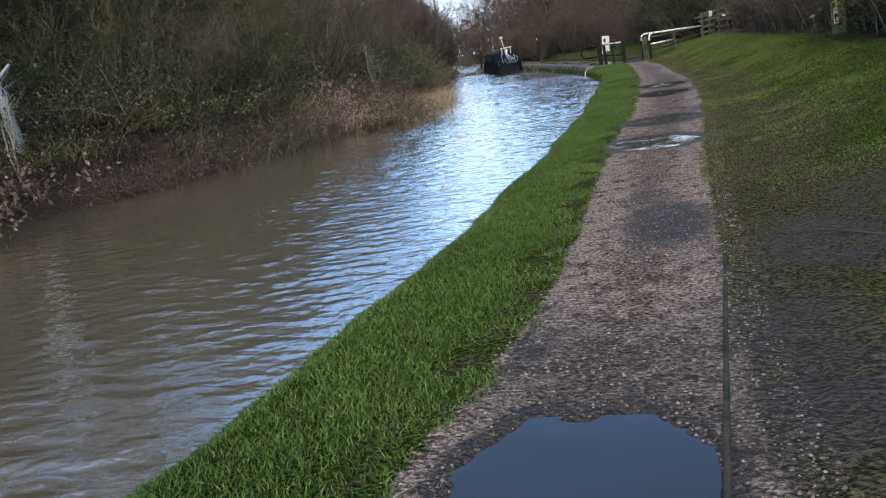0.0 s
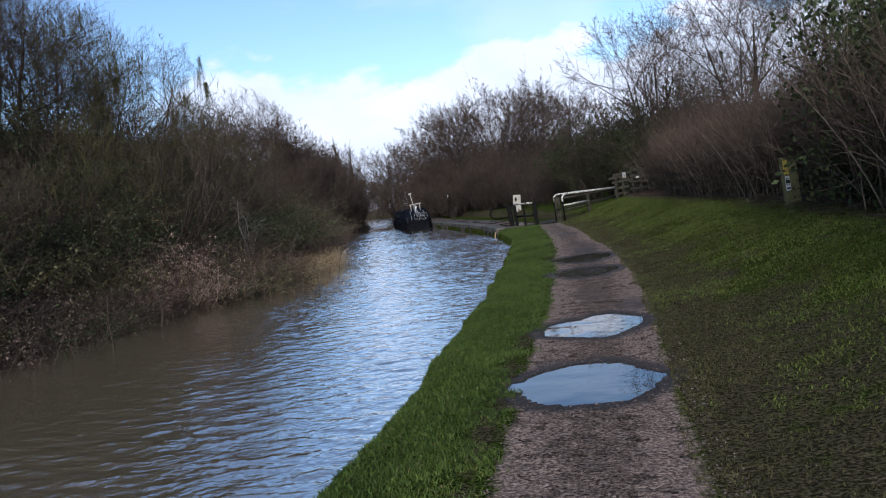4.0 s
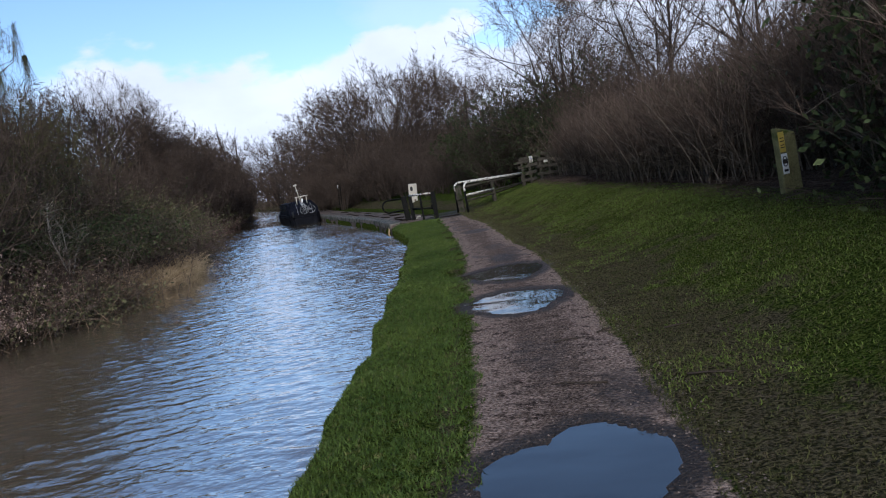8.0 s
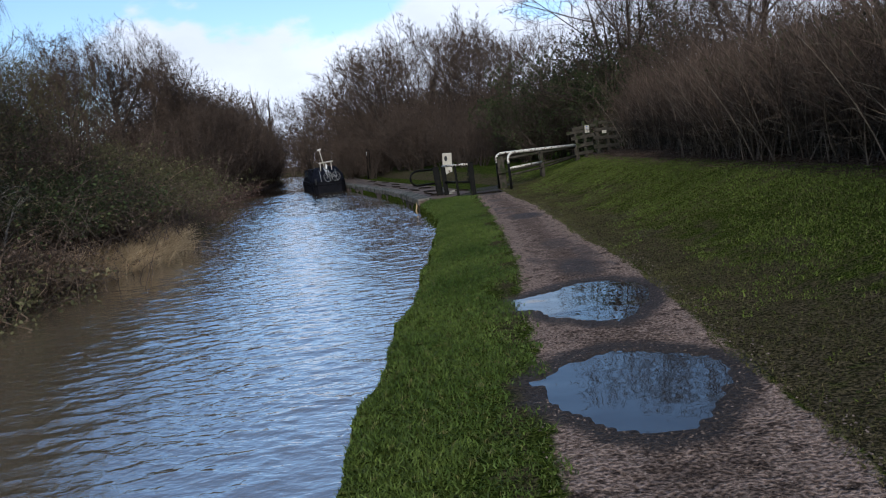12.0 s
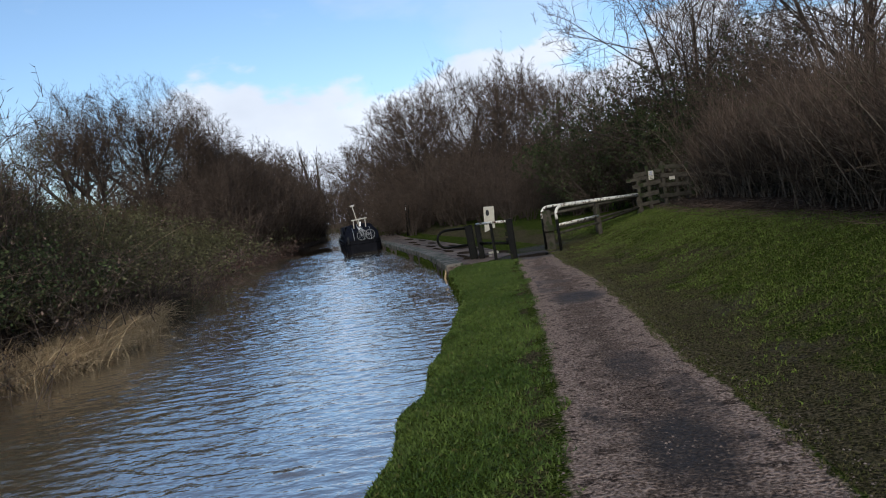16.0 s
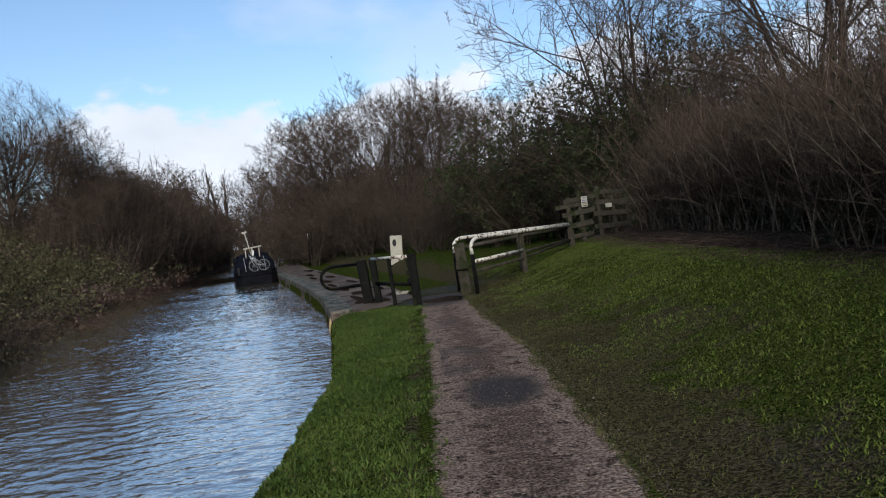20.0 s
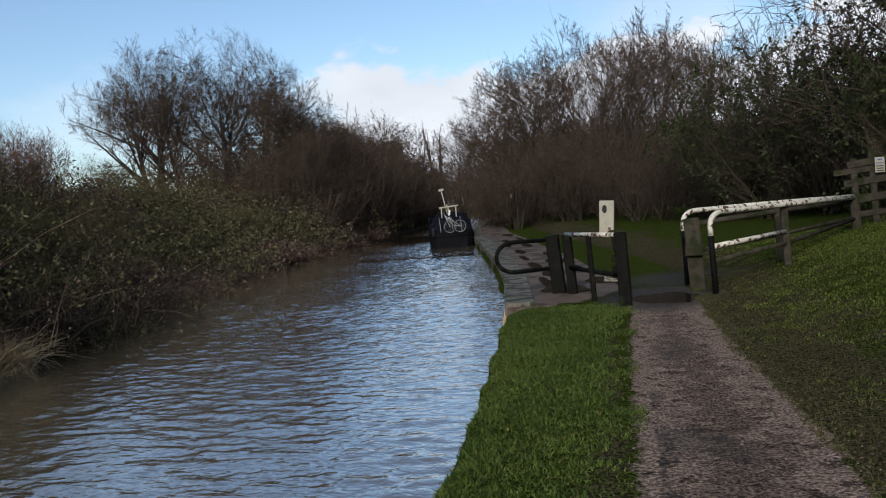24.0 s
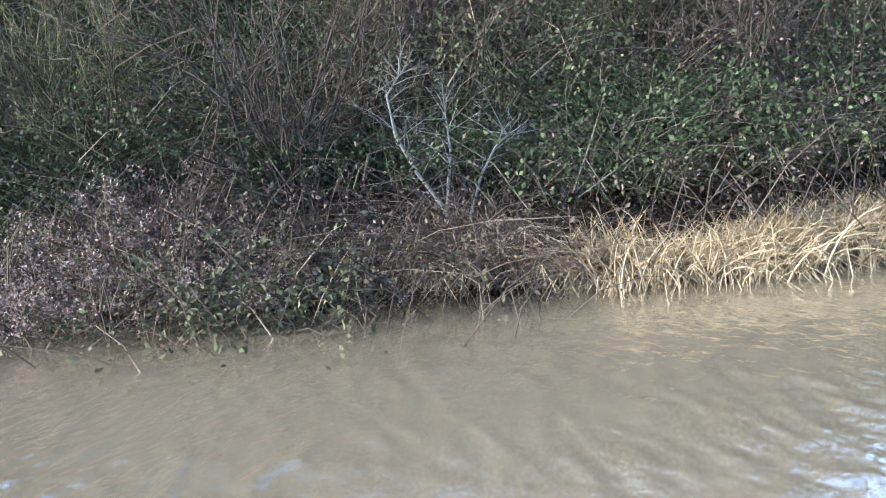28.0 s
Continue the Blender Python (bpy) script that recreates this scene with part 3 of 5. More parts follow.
def ground_z(x, y):
    ys, gx, gz = GROUND_GRID[0]
    i = min(max(int(np.searchsorted(ys, y)) - 1, 0), len(ys) - 2)
    f = (y - ys[i]) / (ys[i + 1] - ys[i])
    return float(np.interp(x, gx[i], gz[i]) * (1 - f) + np.interp(x, gx[i + 1], gz[i + 1]) * f)


def build_water():
    """One sheet of water whose wind waves are modelled where the towpath passes it."""
    ys = np.concatenate([np.arange(-60, 0, 1.0), np.arange(0, 42, 0.042), np.arange(42, 100, 0.09), np.arange(100, 140, 1.0), np.arange(140, 400, 12)])
    cols = 131
    a, b = far_x(ys)[:, None] - 1.0, verge_x(ys)[:, None] + 0.25
    x = a + (b - a) * np.linspace(0, 1, cols)[None]
    y = np.repeat(ys[:, None], cols, 1)
    lee = 1.6 + 0.8 * field(y * 0, y, 0.25, 3)
    wind = 0.8 + 0.2 * ((x - a - 1.0 - lee) / 1.8).clip(0, 1)
    gust = (1 - (np.abs(y - 61) - 5) / 2).clip(0, 1) + ((y - 75) / 3).clip(0, 1)
    wind = np.where(y > 54, 0.12 + (wind - 0.12) * gust.clip(0, 1), wind) * (1 + 0.3 * field(x * 0.5, y, 0.35, 4)) * (1 + 0.7 * ((y - 30) / 30).clip(0, 1))
    fade = ((y + 1) / 2).clip(0, 1) * ((101 - y) / 4).clip(0, 1)
    u, v = x * 0.98 - y * 0.14, x * 0.14 + y * 0.98
    w = v + 0.10 * field(u, v, 0.9, 11)
    h = 0.0045 * field(u * 0.5, w, 3.0, 12) + 0.0074 * field(u * 0.5 - w * 0.15, w, 6.6, 13) + 0.0052 * field(u * 0.75 + w * 0.3, w, 10.2, 14)
    h = h + 0.35 * np.abs(h)
    verts = np.stack([x, y, WATER_Z + h * wind * fade], 2).reshape(-1, 3)
    i = (np.arange(len(ys) - 1)[:, None] * cols + np.arange(cols - 1)[None]).ravel()
    F = np.concatenate([np.c_[i, i + 1, i + cols + 1], np.c_[i, i + cols + 1, i + cols]])
    ob = mesh_arrays("water", verts, F, WATER)
    ob.data.shade_smooth()
    at = ob.data.attributes.new("wind", "FLOAT", "POINT")
    at.data.foreach_set("value", wind.ravel().astype(np.float32))
    return tagged(ob, "murky brown canal water with wind ripples", "water", kind="structure")


build_water()


def build_puddle(px, py, a, b):
    verts, faces = [(0, 0, 0)], []
    n = 120
    for ring in (0.5, 1.12):
        for k in range(n):
            c = 2 * math.pi * k / n
            r = puddle_edge(px, py, c) * ring
            verts.append((a * r * math.cos(c), b * r * math.sin(c), 0))
    for k in range(n):
        k2 = (k + 1) % n
        faces += [(0, 1 + k, 1 + k2), (1 + k, 1 + n + k, 1 + n + k2, 1 + k2)]
    ob = obj("puddle", verts, faces, PUDDLE)
    ob.location = (px, py, -0.008)
    tagged(ob, "shallow rain puddle reflecting the sky on the gravel path", "puddle", "towpath puddles")


for p in PUDDLES:
    build_puddle(*p)


# ---- trees ----
def grow(rng, height, trunks, spread, levels, twig_r=0.004, up=0.35, trunk_r=None, lean=0.1, start=0.25, stem=0.85, dome=None):
    """Strand groups of a bare tree: a list of (B, D, L, R, bend, seg, sides) from trunk to twigs."""
    n = trunks
    B = np.zeros((n, 3))
    B[:, :2] = rng.normal(size=(n, 2)) * (0.15 if n > 1 else 0)
    D = unit(np.c_[rng.normal(size=(n, 2)) * lean, np.ones(n)])
    L = height * stem * rng.uniform(0.85, 1.1, n)
    R = np.full(n, trunk_r or height * 0.02 / math.sqrt(n))
    bend = np.c_[rng.normal(size=(n, 2)) * 0.10, np.zeros(n)]
    out = [(B, D, L, R, bend, 6, 6)]
    for i, (kids, ratio, ang) in enumerate(levels):
        last = i == len(levels) - 1
        N = len(B)
        m = N * kids
        idx = np.repeat(np.arange(N), kids)
        lo = start if i == 0 else 0.2
        s = (np.tile(np.linspace(lo, 1.0, kids), N) + rng.uniform(-0.08, 0.08, m)).clip(lo * 0.8, 1)
        P = B[idx] + D[idx] * (L[idx] * s)[:, None] + bend[idx] * (L[idx] * s**2)[:, None]
        T = unit(D[idx] + 2 * bend[idx] * s[:, None])
        side = unit(np.cross(T, rng.normal(size=(m, 3))))
        an = np.radians(rng.normal(ang, 13, m))[:, None]
        nd = unit(T * np.cos(an) + side * np.sin(an) * spread + [0, 0, up * (0.3 if last else 1)])
        nl = L[idx] * ratio * (1.1 - 0.45 * s) * rng.uniform(0.65, 1.3, m)
        nr = np.maximum(R[idx] * (1 - 0.75 * s) * 0.62, twig_r)
        nb = np.c_[rng.normal(size=(m, 2)) * 0.14, rng.normal(0.08 if not last else 0.0, 0.12, m)]
        if dome:
            E = P + nd * nl[:, None]
            f = (E[:, 0] ** 2 + E[:, 1] ** 2) / dome**2 + (E[:, 2] - 0.56 * height) ** 2 / (0.46 * height) ** 2
            nl = nl * (1.75 - 0.75 * f).clip(0.12, 1)
        out.append((P, nd, nl, nr, nb, 2 if last or i > 1 else 3, 3 if i > 0 else 4))
        B, D, L, R, bend = P, nd, nl, nr, nb
    return out


def tree_mesh(name, seed, bark, twig, leaf=None, nleaf=0, leaf_size=0.05, curtain=0, **kw):
    """The parts of one tree, at the origin: trunk, boughs and twigs."""
    rng = np.random.default_rng(seed)
    g = grow(rng, **kw)
    root = new(name)
    mesh_arrays("trunk", *joined([strands(*a) for a in g[:2]]), bark, root)
    mesh_arrays("crown", *joined([strands(*a) for a in g[2:]]), twig, root)
    if curtain:
        P, D, L, *_ = g[-1]
        k = rng.integers(0, len(P), curtain)
        C = P[k] + D[k] * (L[k] * rng.uniform(0.2, 1, curtain))[:, None]
        W = unit(np.c_[rng.normal(size=(curtain, 2)) * 0.12, -np.ones(curtain)])
        mesh_arrays("ivy_curtain", *strands(C, W, rng.uniform(0.6, 2.4, curtain).clip(0, C[:, 2].clip(0.3) * 0.9), np.full(curtain, 0.006), rng.normal(size=(curtain, 3)) * 0.06, 3, 3), twig, root)
    if leaf:
        P, D, L, *_ = g[-1]
        k = rng.integers(0, len(P), nleaf)
        C = P[k] + D[k] * (L[k] * rng.uniform(0, 1, nleaf))[:, None]
        mesh_arrays("foliage", *leaves(C, leaf_size, rng), leaf, root)
    return root


def plant(proto, x, y, size=1.0, turn=0.0, label="", category="tree", group="", sink=0.05, z=None):
    ob = copy_thing(proto, Matrix.Identity(4))
    ob.matrix_world = Matrix.LocRotScale((x, y, (ground_z(x, y) if z is None else z) - sink), Euler((0, 0, turn)), (size,) * 3)
    return tagged(ob, label, category, group)


def drop_proto(ob):
    for o in (*ob.children_recursive, ob):
        bpy.data.objects.remove(o)


oak = tree_mesh("tree", 1, BARK, TWIG, height=15, trunks=1, spread=1.25, levels=[(13, 0.9, 55), (7, 0.6, 46), (7, 0.55, 44), (8, 0.7, 42)], twig_r=0.013, lean=0.05, start=0.2, stem=0.62, dome=6.6)
ash = tree_mesh("tree", 2, BARK, TWIG, height=9, trunks=3, spread=1.15, levels=[(9, 0.7, 50), (7, 0.6, 44), (6, 0.6, 42), (4, 0.65, 40)], twig_r=0.009, lean=0.25, start=0.12, up=0.25, stem=0.75, dome=4.3)
willow = tree_mesh("tree", 3, BARK_PALE, TWIG_GREEN, curtain=2600, height=9, trunks=3, spread=1.1, levels=[(9, 0.6, 50), (7, 0.65, 45), (6, 0.6, 45), (4, 0.8, 40)], twig_r=0.008, lean=0.3, up=0.05, stem=0.75, dome=4.5)
alder = tree_mesh("tree", 4, BARK, TWIG, height=10, trunks=3, spread=1.15, levels=[(10, 0.7, 52), (6, 0.6, 44), (6, 0.55, 42), (6, 0.65, 40)], twig_r=0.0115, lean=0.2, up=0.3, start=0.08, stem=0.75, dome=4.8)
thorn = tree_mesh("shrub", 5, BARK, TWIG, height=5, trunks=8, spread=1.2, levels=[(6, 0.6, 48), (5, 0.6, 45), (4, 0.65, 42)], twig_r=0.009, lean=0.5, start=0.08, stem=0.75, dome=2.7)
sallow = tree_mesh("shrub", 6, BARK, TWIG_GREEN, height=4, trunks=9, spread=1.1, levels=[(6, 0.6, 42), (5, 0.6, 42), (4, 0.65, 40)], twig_r=0.007, lean=0.55, start=0.06, stem=0.75, dome=2.2)
redbush = tree_mesh("shrub", 7, BARK, TWIG_RED, height=3.6, trunks=9, spread=1.2, levels=[(6, 0.6, 45), (5, 0.6, 45), (4, 0.65, 42)], twig_r=0.007, lean=0.55, start=0.05, stem=0.75, dome=2.1)
ivied = tree_mesh("shrub", 9, BARK, TWIG, IVY, 5200, 0.052, height=5, trunks=8, spread=1.2, levels=[(6, 0.6, 48), (5, 0.6, 45), (4, 0.65, 42)], twig_r=0.009, lean=0.45, start=0.05, stem=0.75, dome=2.6)
poplar = tree_mesh("tree", 8, BARK, TWIG, height=17, trunks=1, spread=0.5, levels=[(26, 0.22, 30), (6, 0.5, 30), (3, 0.6, 30)], twig_r=0.03, lean=0.02, up=0.9, start=0.1)

rng = np.random.default_rng(77)
# tall trees on the far bank
for x, y, s in [(-28.9, 64.8, 0.60), (-25.2, 67.2, 0.64), (-22.0, 69.6, 0.57), (-27.2, 70.5, 0.62), (-24.0, 72.5, 0.60), (-31.0, 68.5, 0.50), (-27.3, 65.6, 0.56), (-29.6, 67.2, 0.58), (-23.6, 68.4, 0.6), (-20.6, 73.0, 0.46), (-22.5, 77.5, 0.45), (-24.5, 83, 0.45), (-27.5, 89, 0.45), (-31, 96, 0.48)]:
    plant(oak, x, y, s, rng.uniform(0, 6), "tall bare oak on the far canal bank", group="far bank trees")
for x, y, s in [(-16.3, 32.8, 0.68), (-15.9, 28.2, 0.62)]:
    plant(willow, x, y, s, rng.uniform(0, 6), "olive-twigged willow trailing over the far bank", group="far bank trees")
for x, y, s in [(-14.6, 24.4, 0.62), (-15, 17, 0.95), (-14.2, 12.5, 0.85), (-16, 9, 1.0), (-15, 1, 1.0), (-17.5, 20.5, 0.8), (-18, 31, 0.7), (-17.5, 26, 0.75)]:
    plant(ash, x, y, s, rng.uniform(0, 6), "bare many-stemmed tree above the far bank", group="far bank trees")
for i in range(34):
    y = 66 + i * 2.0
    plant((ash, alder)[i % 2], float(far_x(y)) - rng.uniform(1.0, 6), y, rng.uniform(0.45, 0.72), rng.uniform(0, 6), "bare ash crowding the far bank", group="far bank trees")
# trees beyond the lock side
for x, y, s in [(-4.6, 71, 1.0), (-1.5, 68, 0.9), (-8, 75, 0.95), (-12, 82, 0.85), (-1.8, 74, 1.05), (-15, 92, 0.9), (-20, 101, 0.95), (-27, 110, 1.0), (-35, 118, 1.05), (3.5, 62, 0.75), (-44, 124, 1.1), (-6.5, 70, 0.9), (-3, 65, 0.75), (0.5, 70, 0.85), (-10, 80, 1.0), (-22, 116, 1.1)]:
    plant(alder, x, y, s, rng.uniform(0, 6), "bare alder behind the lock-side lawn", group="lock-side trees")
for x, y, s in [(5.2, 44.5, 0.95), (8.5, 40, 1.0), (10, 33, 0.85), (9, 25, 0.7), (9, 50, 0.8), (8.5, 17, 0.6), (9.5, 9, 0.62), (9, 1, 0.7)]:
    plant(ash, x, y, s, rng.uniform(0, 6), "many-stemmed bare tree behind the hedge", group="hedge trees")
plant(poplar, 1.6, 64, 0.42, 1.0, "slim bare tree at the edge of the lawn", group="lock-side trees")
for x, y, s in [(-42, 170, 0.9), (-44.5, 174, 1.0), (-47, 172, 0.85)]:
    plant(poplar, x, y, s, rng.uniform(0, 6), "slender poplar in the far distance", group="poplars")

# shrubs on the far bank and behind the lawn
for i in range(110):
    y = 4 + 76 * (i + rng.uniform(0, 1)) / 110
    x = float(far_x(y)) - rng.uniform(1.2, 9)
    k = int(rng.integers(0, 3)) if y > 34 else int(rng.integers(0, 2))
    plant((sallow, thorn, redbush)[k], x, y, rng.uniform(0.6, 1.05) if y < 35 else rng.uniform(0.34, 0.52) if y < 66 else rng.uniform(0.5, 0.8), rng.uniform(0, 6),
          ("olive-twigged bare sallow on the far bank", "bare tangled thorn on the far bank", "reddish bare shrub on the far bank")[k], "shrub", "far bank shrubs")
for i in range(34):
    f = (i + rng.uniform(0, 1)) / 34
    x, y = -12 + 16 * f + rng.normal() * 0.8, 75 - 27 * f + rng.uniform(0, 4)
    plant(thorn, x, y, rng.uniform(0.6, 0.95), rng.uniform(0, 6), "bare brown shrub at the edge of the lawn", "shrub", "lawn edge shrubs")


for i in range(18):
    y = 3 + 40 * (i + rng.uniform(0, 1)) / 18
    plant(thorn, float(hedge_x(y)) + rng.uniform(3.6, 5.5), y, rng.uniform(0.72, 0.9), rng.uniform(0, 6), "bare thorn crowding behind the hedge", "shrub", "hedge thorns")
for x, y, k in [(1.6, 51.5, 0.85), (2.6, 50.2, 0.95), (3.8, 48.6, 1.0), (2.4, 53.6, 1.05), (4.2, 52, 1.1), (5.2, 48, 1.05), (6.2, 50.5, 1.15), (4.9, 45.6, 0.95), (6.6, 46.2, 1.1), (7.0, 43.2, 1.0), (5.6, 42.9, 0.8)]:
    plant(ivied, x, y, k, x * 3.0, "dark ivy-clad thorn thicket behind the barrier", "shrub", "ivied thorns")


for x, y, k in [(-24, 46.5, 0.8), (-25.5, 48.5, 0.85), (-27, 50.5, 0.9), (-28.5, 52, 0.9), (-26, 46, 0.85), (-28, 48.8, 0.95), (-30, 50.5, 0.95), (-30.5, 54, 0.9), (-23, 44, 0.8), (-32, 53, 0.95), (-29, 56, 0.8), (-27, 54.5, 0.75), (-19.5, 44, 0.6), (-20.5, 46, 0.62), (-21.5, 48, 0.6), (-18.5, 42, 0.62), (-22.5, 50, 0.62), (-21, 43, 0.66), (-23.5, 47.5, 0.66), (-24.5, 52, 0.6)]:
    plant(redbush, x, y, k * 1.25, x * 2.0, "reddish bare shrub on the top of the bank", "shrub", "far bank shrubs")


# ---- woods in the distance ----
def woods(name, n, place, h0, h1, rad, seed, label):
    """Dense leafless woodland too far off to tell its stems apart."""
    r = np.random.default_rng(seed)
    P = np.array([place(r) for _ in range(n)])
    Z = np.array([ground_z(x, y) for x, y in P]) - 0.2
    B = np.c_[P, Z]
    D = unit(np.c_[r.normal(size=(n, 2)) * 0.28, np.ones(n)])
    L = r.uniform(h0, h1, n) * (0.85 + 0.25 * np.array([bumps(x, y, 0.09) for x, y in P]))
    stems = strands(B, D, L, r.uniform(0.35, 0.9, n) * rad, np.c_[r.normal(size=(n, 2)) * 0.1, np.zeros(n)], 3, 3)
    k = r.integers(0, n, n * 14)
    sfrac = r.uniform(0.15, 1.0, len(k))
    Q = B[k] + D[k] * (L[k] * sfrac)[:, None]
    E = unit(np.c_[r.normal(size=(len(k), 2)) * 0.9, r.uniform(-0.1, 1.1, len(k))])
    twigs = strands(Q, E, L[k] * r.uniform(0.10, 0.30, len(k)), r.uniform(0.22, 0.45, len(k)) * rad, r.normal(size=(len(k), 3)) * 0.15, 2, 3)
    return tagged(mesh_arrays(name, *joined([stems, twigs]), TWIG), label, "woodland", kind="stuff")


def left_wood(r):
    y = r.uniform(62, 135)
    return float(far_x(y)) - 0.5 - 9 * r.uniform() ** 1.3, y


def mid_wood(r):
    y = r.uniform(80, 122)
    return float(verge_x(y)) + 2 + 24 * r.uniform(), y


def right_wood(r):
    f = r.uniform()
    return -6 + 46 * f + r.uniform(0, 4), 80 - 26 * f + r.uniform(0, 10)


woods("far_woodland", 4200, left_wood, 2.0, 5.5, 0.05, 81, "leafless brown woodland along the far canal bank")
def bend_wood(r):
    y = r.uniform(73, 135)
    return float(far_x(y)) - 0.5 - 8 * r.uniform() ** 1.3, y


woods("bend_woodland", 2400, bend_wood, 4.5, 8.0, 0.055, 84, "leafless brown wood at the canal bend")
woods("lock_woodland", 2800, mid_wood, 4, 9, 0.06, 82, "leafless brown woodland beyond the lock")
def end_wood(r):
    return r.uniform(-75, 10), r.uniform(150, 205)


woods("end_woodland", 1800, end_wood, 7, 13, 0.09, 85, "leafless grey wood closing the view beyond the canal bend")
woods("field_woodland", 1500, right_wood, 3, 6, 0.03, 83, "leafless thicket behind the lawn")


# ---- hedge beside the lawn ----
def hedge_section(name, seed, length=2.4, height=2.9, n=150, leaf=IVY, nleaf=1100):
    """Old unlaid hedge: grey crooked stems below, a haze of reddish shoots above, ivy in the shade behind."""
    r = np.random.default_rng(seed)
    root = new(name)
    B = np.c_[r.uniform(-0.65, 0.95, n), r.uniform(-length / 2, length / 2, n), np.zeros(n)]
    D = unit(np.c_[r.normal(-0.05, 0.26, n), r.normal(0, 0.34, n), np.ones(n)])
    L = height * r.uniform(0.35, 0.85, n)
    bend = np.c_[r.normal(-0.02, 0.20, n), r.normal(0, 0.24, n), -0.06 * r.uniform(0, 1, n)]
    low = strands(B, D, L, r.uniform(0.007, 0.021, n), bend, 5, 4)
    k = r.integers(0, n, n * 5)
    s = r.uniform(0.05, 0.8, len(k))
    P = B[k] + D[k] * (L[k] * s)[:, None] + bend[k] * (L[k] * s**2)[:, None]
    nd = unit(D[k] * 0.6 + r.normal(size=(len(k), 3)) * [0.7, 0.8, 0.5])
    side = strands(P, nd, r.uniform(0.3, 1.0, len(k)), r.uniform(0.004, 0.009, len(k)), r.normal(size=(len(k), 3)) * [0.25, 0.25, 0.3], 3, 3)
    mesh_arrays("branch_mass", *joined([low, side]), HEDGE_STEM, root)
    k = r.integers(0, n, n * 22)
    s = r.uniform(0.12, 1.0, len(k)) ** 0.7
    P = B[k] + D[k] * (L[k] * s)[:, None] + bend[k] * (L[k] * s**2)[:, None]
    nd = unit(D[k] + r.normal(size=(len(k), 3)) * [0.55, 0.6, 0.3])
    mesh_arrays("twig_mass", *strands(P, nd, r.uniform(0.25, 1.05, len(k)), r.uniform(0.003, 0.0062, len(k)), r.normal(size=(len(k), 3)) * 0.16, 3, 3), HEDGE_TWIG, root)
    C = np.c_[r.normal(0.55, 0.35, nleaf) if nleaf < 3000 else r.normal(-0.2, 0.5, nleaf), r.uniform(-length / 2, length / 2, nleaf), height * r.uniform(0.02, 0.75 if nleaf < 3000 else 1, nleaf)]
    mesh_arrays("foliage", *leaves(C, 0.05, r), leaf, root)
    return root


brown_hedge = [hedge_section("hedge", 20 + i) for i in range(3)]
ivy_hedge = hedge_section("hedge", 30, n=110, nleaf=4200)
for row in range(2):
    y = -4.0 + row
    while y < 47:
        if 38.0 < y < 43.6:
            y = 43.7 + row
        ivy = 6.5 < y < 8.6 or 14.5 < y < 18.6 or y > 40
        proto = ivy_hedge if ivy else brown_hedge[int(rng.integers(0, 3))]
        plant(proto, float(hedge_x(y)) + 1.25 + row * 1.5 + (0.8 if 17 < y < 20.6 else 0.75 if 31 < y < 40 else 0), y, rng.uniform(0.88, 1.05) * (1 + 0.12 * row) * (0.92 if 23 < y < 40 else 0.98), 0 if rng.uniform() < 0.5 else 0.15,
              "dark ivy-covered hedge of mixed stems" if ivy else "tall brown leafless hedge of upright stems", "hedge", "towpath hedge")
        y += 2.0


# ---- bank cover ----
def bramble(seed, mat_stem, mat_leaf, n=110, m=1300, w=1.6, h=1.3, size=0.06):
    r = np.random.default_rng(seed)
    root = new("bramble_bush")
    B = np.c_[r.normal(size=(n, 2)) * w * 0.5, np.zeros(n)]
    D = unit(np.c_[r.normal(size=(n, 2)) * 0.7, np.ones(n)])
    L = h * r.uniform(0.6, 1.5, n)
    bend = np.c_[r.normal(size=(n, 2)) * 0.3, -r.uniform(0.2, 0.6, n)]
    mesh_arrays("branch_mass", *strands(B, D, L, r.uniform(0.005, 0.010, n), bend, 3, 3), mat_stem, root)
    k = r.integers(0, n, m)
    s = r.uniform(0.2, 1, m)
    C = B[k] + D[k] * (L[k] * s)[:, None] + bend[k] * (L[k] * s**2)[:, None] + r.normal(size=(m, 3)) * 0.09
    mesh_arrays("foliage", *leaves(C, size, r), mat_leaf, root)
    return root


fine_brambles = [bramble(45, CANE, BRAMBLE, 130, 3800, size=0.034), bramble(46, TWIG, DEAD, 360, 2200, size=0.024), bramble(47, HEDGE_STEM, IVY, 170, 4200, size=0.031), bramble(48, TWIG_GREEN, BRAMBLE, 260, 2600, size=0.03)]
brambles = [bramble(41, TWIG, BRAMBLE), bramble(42, TWIG_RED, DEAD), bramble(43, TWIG, IVY), bramble(44, TWIG_GREEN, BRAMBLE)]
BRAMBLE_LABEL = ["dull green bramble thicket on the bank", "dead reddish-brown undergrowth on the bank", "dark ivy and bramble mound on the bank", "olive bramble thicket on the bank"]
for i in range(310):
    near = i >= 150
    y = 15 + 25 * (i - 150 + rng.uniform(0, 1)) / 160 if near else 2 + 72 * (i + rng.uniform(0, 1)) / 150
    d = 0.05 + 8.0 * ((i * 0.618) % 1.0) ** 1.1
    x = float(far_x(y)) - d
    if d < 1.3 and 27.6 < y < 36.2:
        d += 1.0
        x -= 1.0
    k = int(rng.integers(0, 4))
    if y > 33 and k == 2:
        k = 3
    if d < 1.4:
        k = 1 if rng.uniform() < 0.6 else k
    elif y < 32 and rng.uniform() < 0.35:
        k = 2
    label = BRAMBLE_LABEL[0 if 12 < y < 44 and k == 3 else k]
    plant((fine_brambles if 12 < y < 44 else brambles)[k], x, y, rng.uniform(0.8, 1.3), rng.uniform(0, 6), label, "undergrowth", "far bank undergrowth", sink=0.15)


